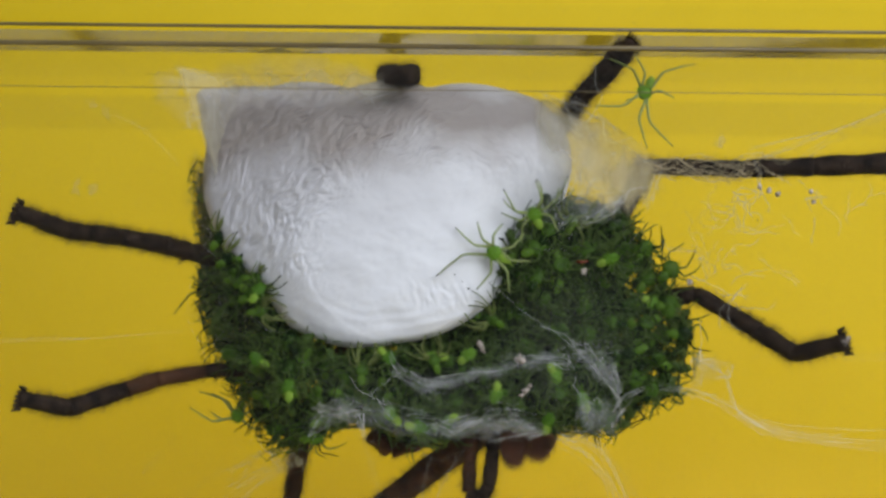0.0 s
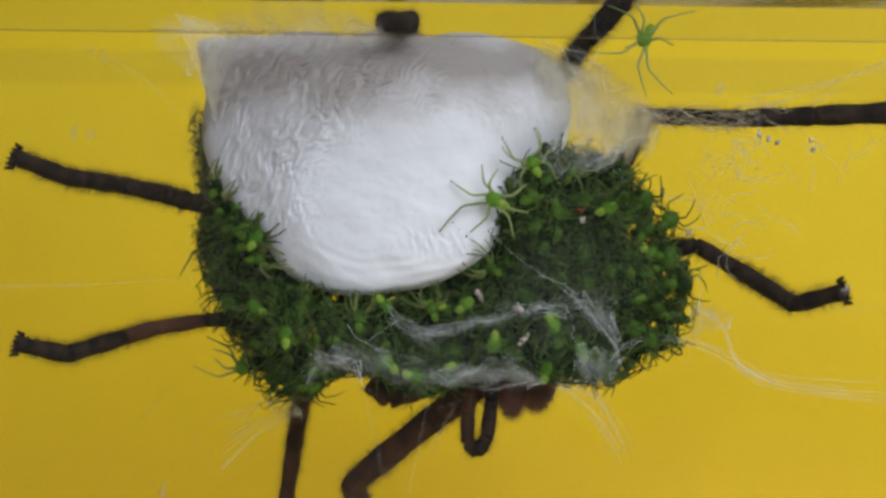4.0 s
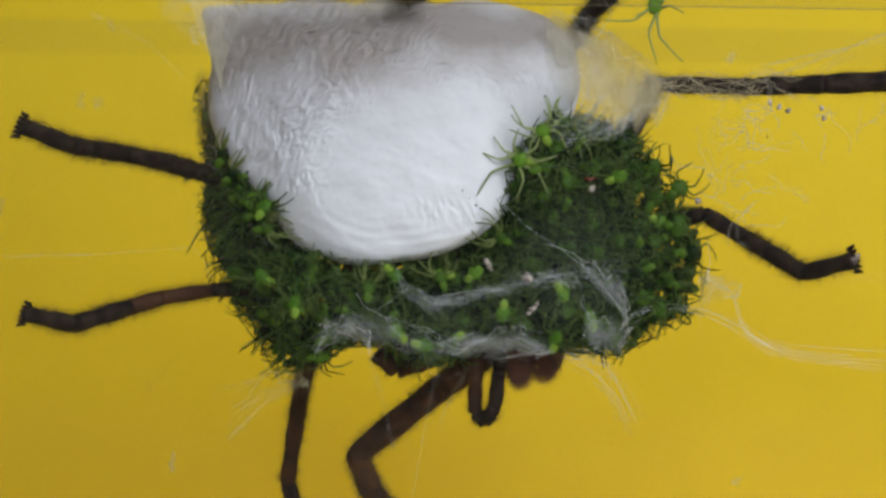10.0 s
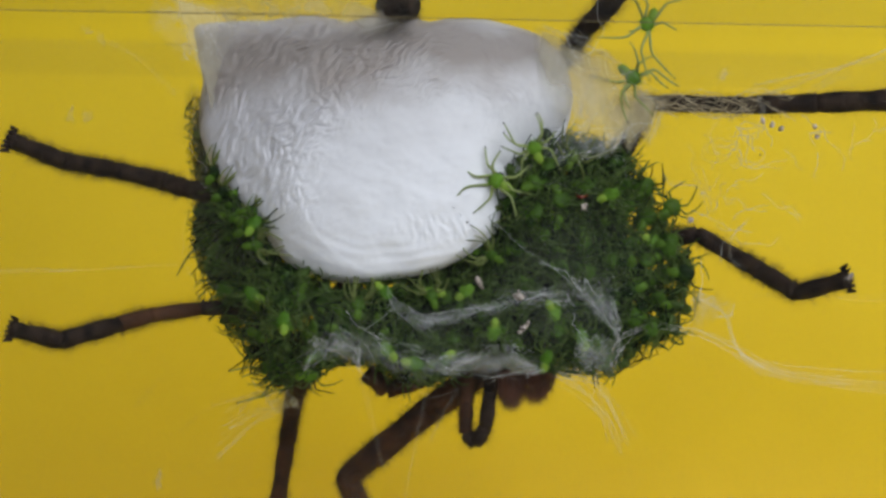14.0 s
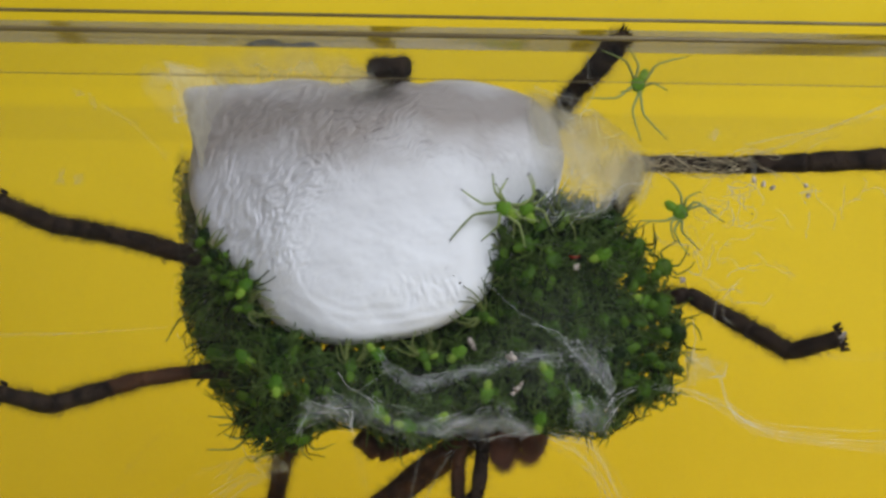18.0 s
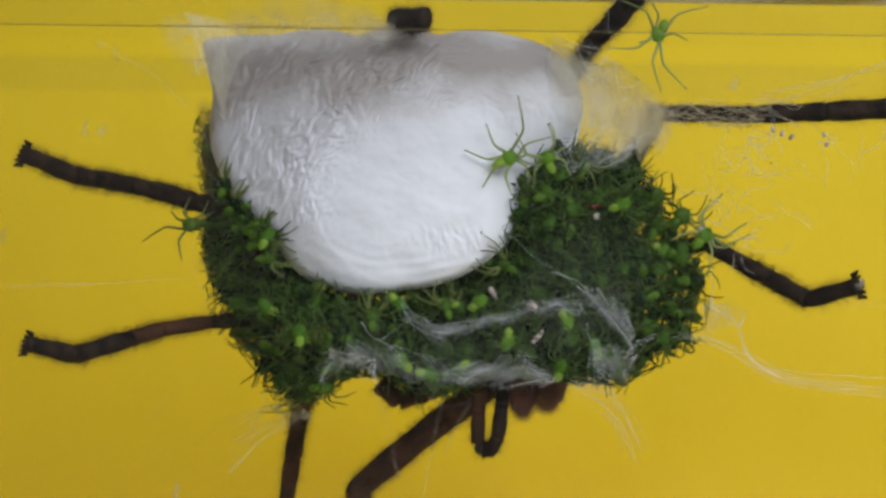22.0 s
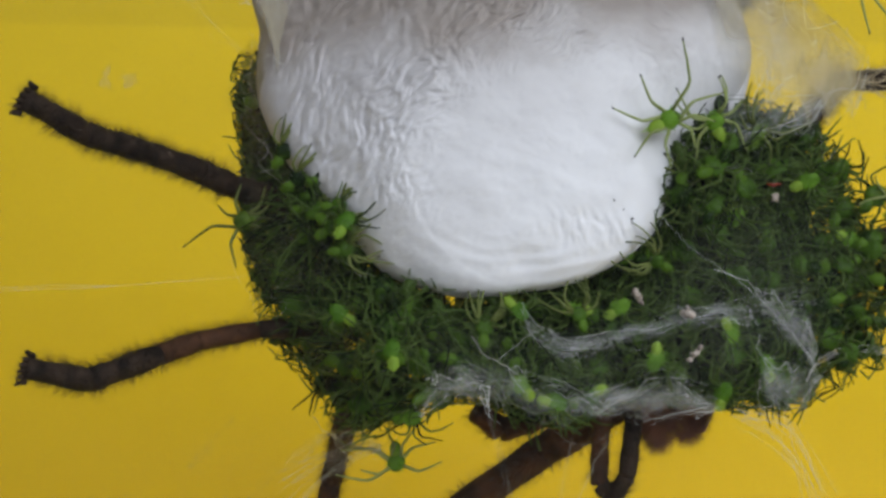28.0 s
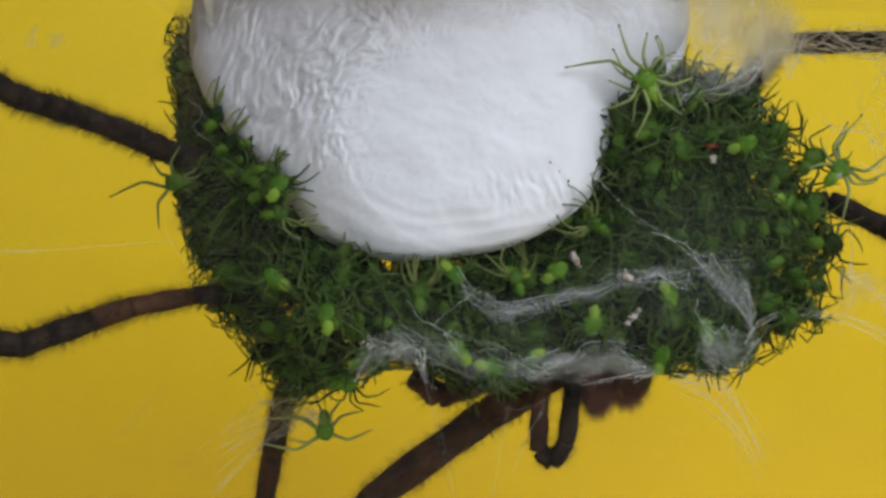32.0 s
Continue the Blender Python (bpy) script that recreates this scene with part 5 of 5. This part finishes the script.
tagged(from_lists("red_flake", v, f, RED_BIT), "small shiny red flake caught in the silk", "flake")
for n, p in enumerate([(-21.6, -0.1, -23.9), (22.7, -0.1, -24.6), (-35.3, -0.1, -3.7), (-27.7, -0.1, 4.5)] + [(-29.1, -0.1, 4.6), (-28.0, -0.1, 11.2), (-26.8, -0.1, 10.5), (21.7, -0.1, 8.7)]):
    bm = bmesh.new()
    r = bmesh.ops.create_circle(bm, cap_ends=True, segments=22, radius=1)
    for w in r["verts"]:
        k = (0.55 + 0.8 * noise.noise((w.co.x * 1.5, w.co.y * 1.5, n * 3.3))) * 0.0009
        w.co = V(p) + Vector((w.co.x * k * (1.1 if n % 2 else 0.6), 0, w.co.y * k * (0.6 if n % 2 else 1.1)))
    tagged(part("smudge", bm, SMUDGE), "faint grey smudge on the clear panel", "smudge")


# ---- those that walk about ----
def walker(seed, label, bright=False, feet=None):
    ob = spiderling(seed, 1.1, crowd=False, bright=bright, feet=feet)
    return tagged(ob, label, "spiderling", "green spiderlings round the egg sac")


ROAMER = walker(51, "green spiderling that climbs over the sac and round the mass", True)
CLIMBER = walker(52, "bright green spiderling walking out over the white silk", True, about(60, [(1.0, 4.7), (-1.4, 2.6), (-2.9, 0.7), (-1.6, -1.9), (3.3, 1.8), (2.9, 0.2), (1.9, -1.4), (0.5, -2.5)]))
HANGER = walker(57, "green spiderling that comes down to hang under the mass", True, about(180, [(-3.9, -1.2), (-2.2, -0.9), (-2.6, 0.6), (-3.6, 0.4), (2.9, -0.4), (2.4, 0.9), (1.1, 1.7), (-0.7, 1.9)]))
LEANER = walker(54, "dark green spiderling that comes out at the rim", False, about(265, [(-4.0, -1.5), (-1.9, 0.9), (-0.9, -2.8), (1.5, 1.2), (1.3, -1.0), (-0.5, 2.2), (2.0, 0.0), (1.0, 2.0)]))

# seconds, place in millimetres, heading
ROAMER_WAY = [(0, 9.84, 4.0, 1.97, 20), (9.5, 9.15, 4.0, 2.03, 20), (10, 9.11, 3.4, 3.08, 20), (11, 10.03, 1.6, 2.18, 20), (11.5, 8.99, 1.4, 4.59, 10), (12, 8.54, 1.2, 8.05, 20), (12.5, 9.82, 1.2, 8.52, 80), (13, 13.39, 1.2, 8.64, 90), (13.5, 13.87, 1.2, 9.65, 110), (15.5, 17.57, 4.0, 4.38, 150), (17, 17.01, 6.0, 4.50, 160), (17.5, 17.86, 7.0, 3.98, 150), (18, 20.00, 8.0, 3.30, 120), (18.5, 19.92, 8.0, 2.98, 90), (19, 21.23, 8.0, 1.84, 110), (19.5, 21.74, 8.0, -0.03, 120), (20, 23.64, 8.0, -2.74, 130), (20.5, 21.82, 8.0, -4.89, 180), (21, 21.17, 9.0, -4.20, 230), (21.5, 21.04, 9.0, -3.35, 300), (22, 20.83, 9.0, -3.42, 40), (23, 20.92, 9.0, -1.92, 35), (24, 21.00, 9.0, -2.13, 35), (25, 20.99, 9.0, -1.68, 35), (29.5, 20.40, 9.0, -2.48, 40), (32, 20.62, 9.0, -2.44, 40)]
CLIMBER_WAY = [(0, 4.4, 1.2, -0.5, 300), (7.5, 4.5, 1.2, 0.3, 300), (8, 3.38, 1.2, 1.22, 310), (8.5, 3.22, 1.2, 1.34, 330), (9, 4.12, 1.2, 3.73, 330), (9.5, 5.12, 1.3, 2.90, 270), (10, 5.91, 2.2, 0.41, 280), (13, 4.63, 2.2, 0.29, 300), (16.5, 4.87, 2.2, -0.91, 300), (17.5, 5.26, 2.0, 0.07, 300), (18.5, 6.13, 1.2, 4.42, 300), (19, 5.16, 1.2, 3.15, 290), (19.5, 3.06, 1.2, 3.13, 260), (20, 3.00, 1.2, 2.31, 240), (20.5, 3.73, 1.2, 2.26, 250), (20.8, 3.63, 1.2, 2.74, 320), (21, 3.54, 1.2, 3.16, 30), (21.5, 3.33, 1.2, 2.79, 50), (22, 3.84, 1.2, 2.56, 60), (23, 3.92, 1.2, 2.66, 60), (24, 3.35, 1.2, 2.55, 65), (25, 3.76, 1.2, 2.58, 65), (26, 3.18, 1.2, 3.10, 65), (26.5, 3.72, 1.2, 2.37, 65), (28.5, 3.97, 1.2, 2.69, 60), (29.5, 4.01, 1.2, 2.35, 60), (30, 4.74, 1.2, 2.13, 40), (30.5, 4.81, 1.2, 2.13, 10), (31, 5.21, 1.2, 2.22, 340), (32, 6.98, 1.2, 2.56, 330)]
HANGER_WAY = [(0, -18.09, 17.0, -14.69, 200), (6, -17.57, 17.0, -15.03, 200), (7.5, -17.46, 17.0, -16.84, 150), (8.5, -15.20, 18.0, -14.25, 140), (13.5, -14.76, 19.0, -16.41, 160), (20, -16.02, 19.0, -14.80, 180), (21, -14.78, 17.0, -14.39, 170), (22, -12.74, 17.0, -16.85, 170), (22.5, -11.70, 17.0, -18.30, 175), (23, -11.96, 17.0, -19.06, 180), (24, -12.52, 17.0, -20.05, 180), (25, -12.54, 17.0, -19.43, 180), (26.5, -11.38, 17.0, -19.85, 180), (29.5, -11.03, 17.0, -19.75, 180), (32, -11.73, 17.0, -19.87, 180)]
LEANER_WAY = [(0, -19.91, 15.0, -3.17, 250), (20.5, -19.63, 15.0, -4.98, 250), (21, -21.21, 12.5, -3.14, 265), (21.5, -22.80, 12.5, -2.26, 270), (22, -22.06, 12.5, -2.50, 268), (23, -21.33, 12.5, -3.16, 265), (26.5, -20.93, 12.5, -3.49, 265), (29.5, -21.35, 12.5, -3.70, 262), (32, -21.27, 12.5, -3.53, 275)]


def motions():
    # three legs shift a little as the mother settles
    for ob, pivot, angle in ((RAISED_LEG, V((-28.5, 7.0, 1.0)), 8.0), (LOWERED_LEG, V((32.1, 1.3, -7.1)), -3.0), (LEVEL_LEG, V((43.8, 1.2, 7.7)), -2.6), (LEG_SILK, V((43.8, 1.2, 7.7)), -2.6)):
        rows = [(0, Matrix.Identity(4)), (23, Matrix.Identity(4))]
        for t, share in ((26, 0.6), (29, 1.0), (32, 1.0)):
            rows.append((t, Matrix.Translation(pivot) @ Matrix.Rotation(radians(angle * share), 4, "Y") @ Matrix.Translation(-pivot)))
        walk(ob, rows)
    for ob, way in ((ROAMER, ROAMER_WAY), (CLIMBER, CLIMBER_WAY), (HANGER, HANGER_WAY), (LEANER, LEANER_WAY)):
        rows, spans, turned = [], [], None
        for t, x, y, z, heading in way:
            x, y, z = deeper((x, y, z), 1.0) if ob is CLIMBER else settled((x, y, z)) if ob is ROAMER else (x, y, z)
            if turned is not None:
                heading = turned + ((heading - turned + 180) % 360 - 180)
            if rows and abs(heading - turned) > 80:
                t0, x0, y0, z0, _ = last
                rows.append(((t + t0) / 2, facing((x + x0) / 2, (y + y0) / 2, (z + z0) / 2, (heading + turned) / 2)))
            rows.append((t, facing(x, y, z, heading)))
            if rows[:-1] and math.hypot(x - last[1], z - last[3]) > 0.6:
                spans.append((last[0], t))
            turned, last = heading, (t, x, y, z, heading)
        walk(ob, rows)
        # the legs swing while it walks
        for n, lg in enumerate(o for o in ob.children if o.name.startswith("leg")):
            steps = {0.0: 0.0, 32.0: 0.0}
            for a, b in spans:
                k = max(2, round((b - a) / 0.25))
                for i in range(k + 1):
                    steps[round(a + (b - a) * i / k, 2)] = 0 if i in (0, k) else (9 if (i + n) % 2 else -9)
            walk(lg, [(t, pose(0, 0, 0, 0, steps[t], 0)) for t in sorted(steps)])


motions()
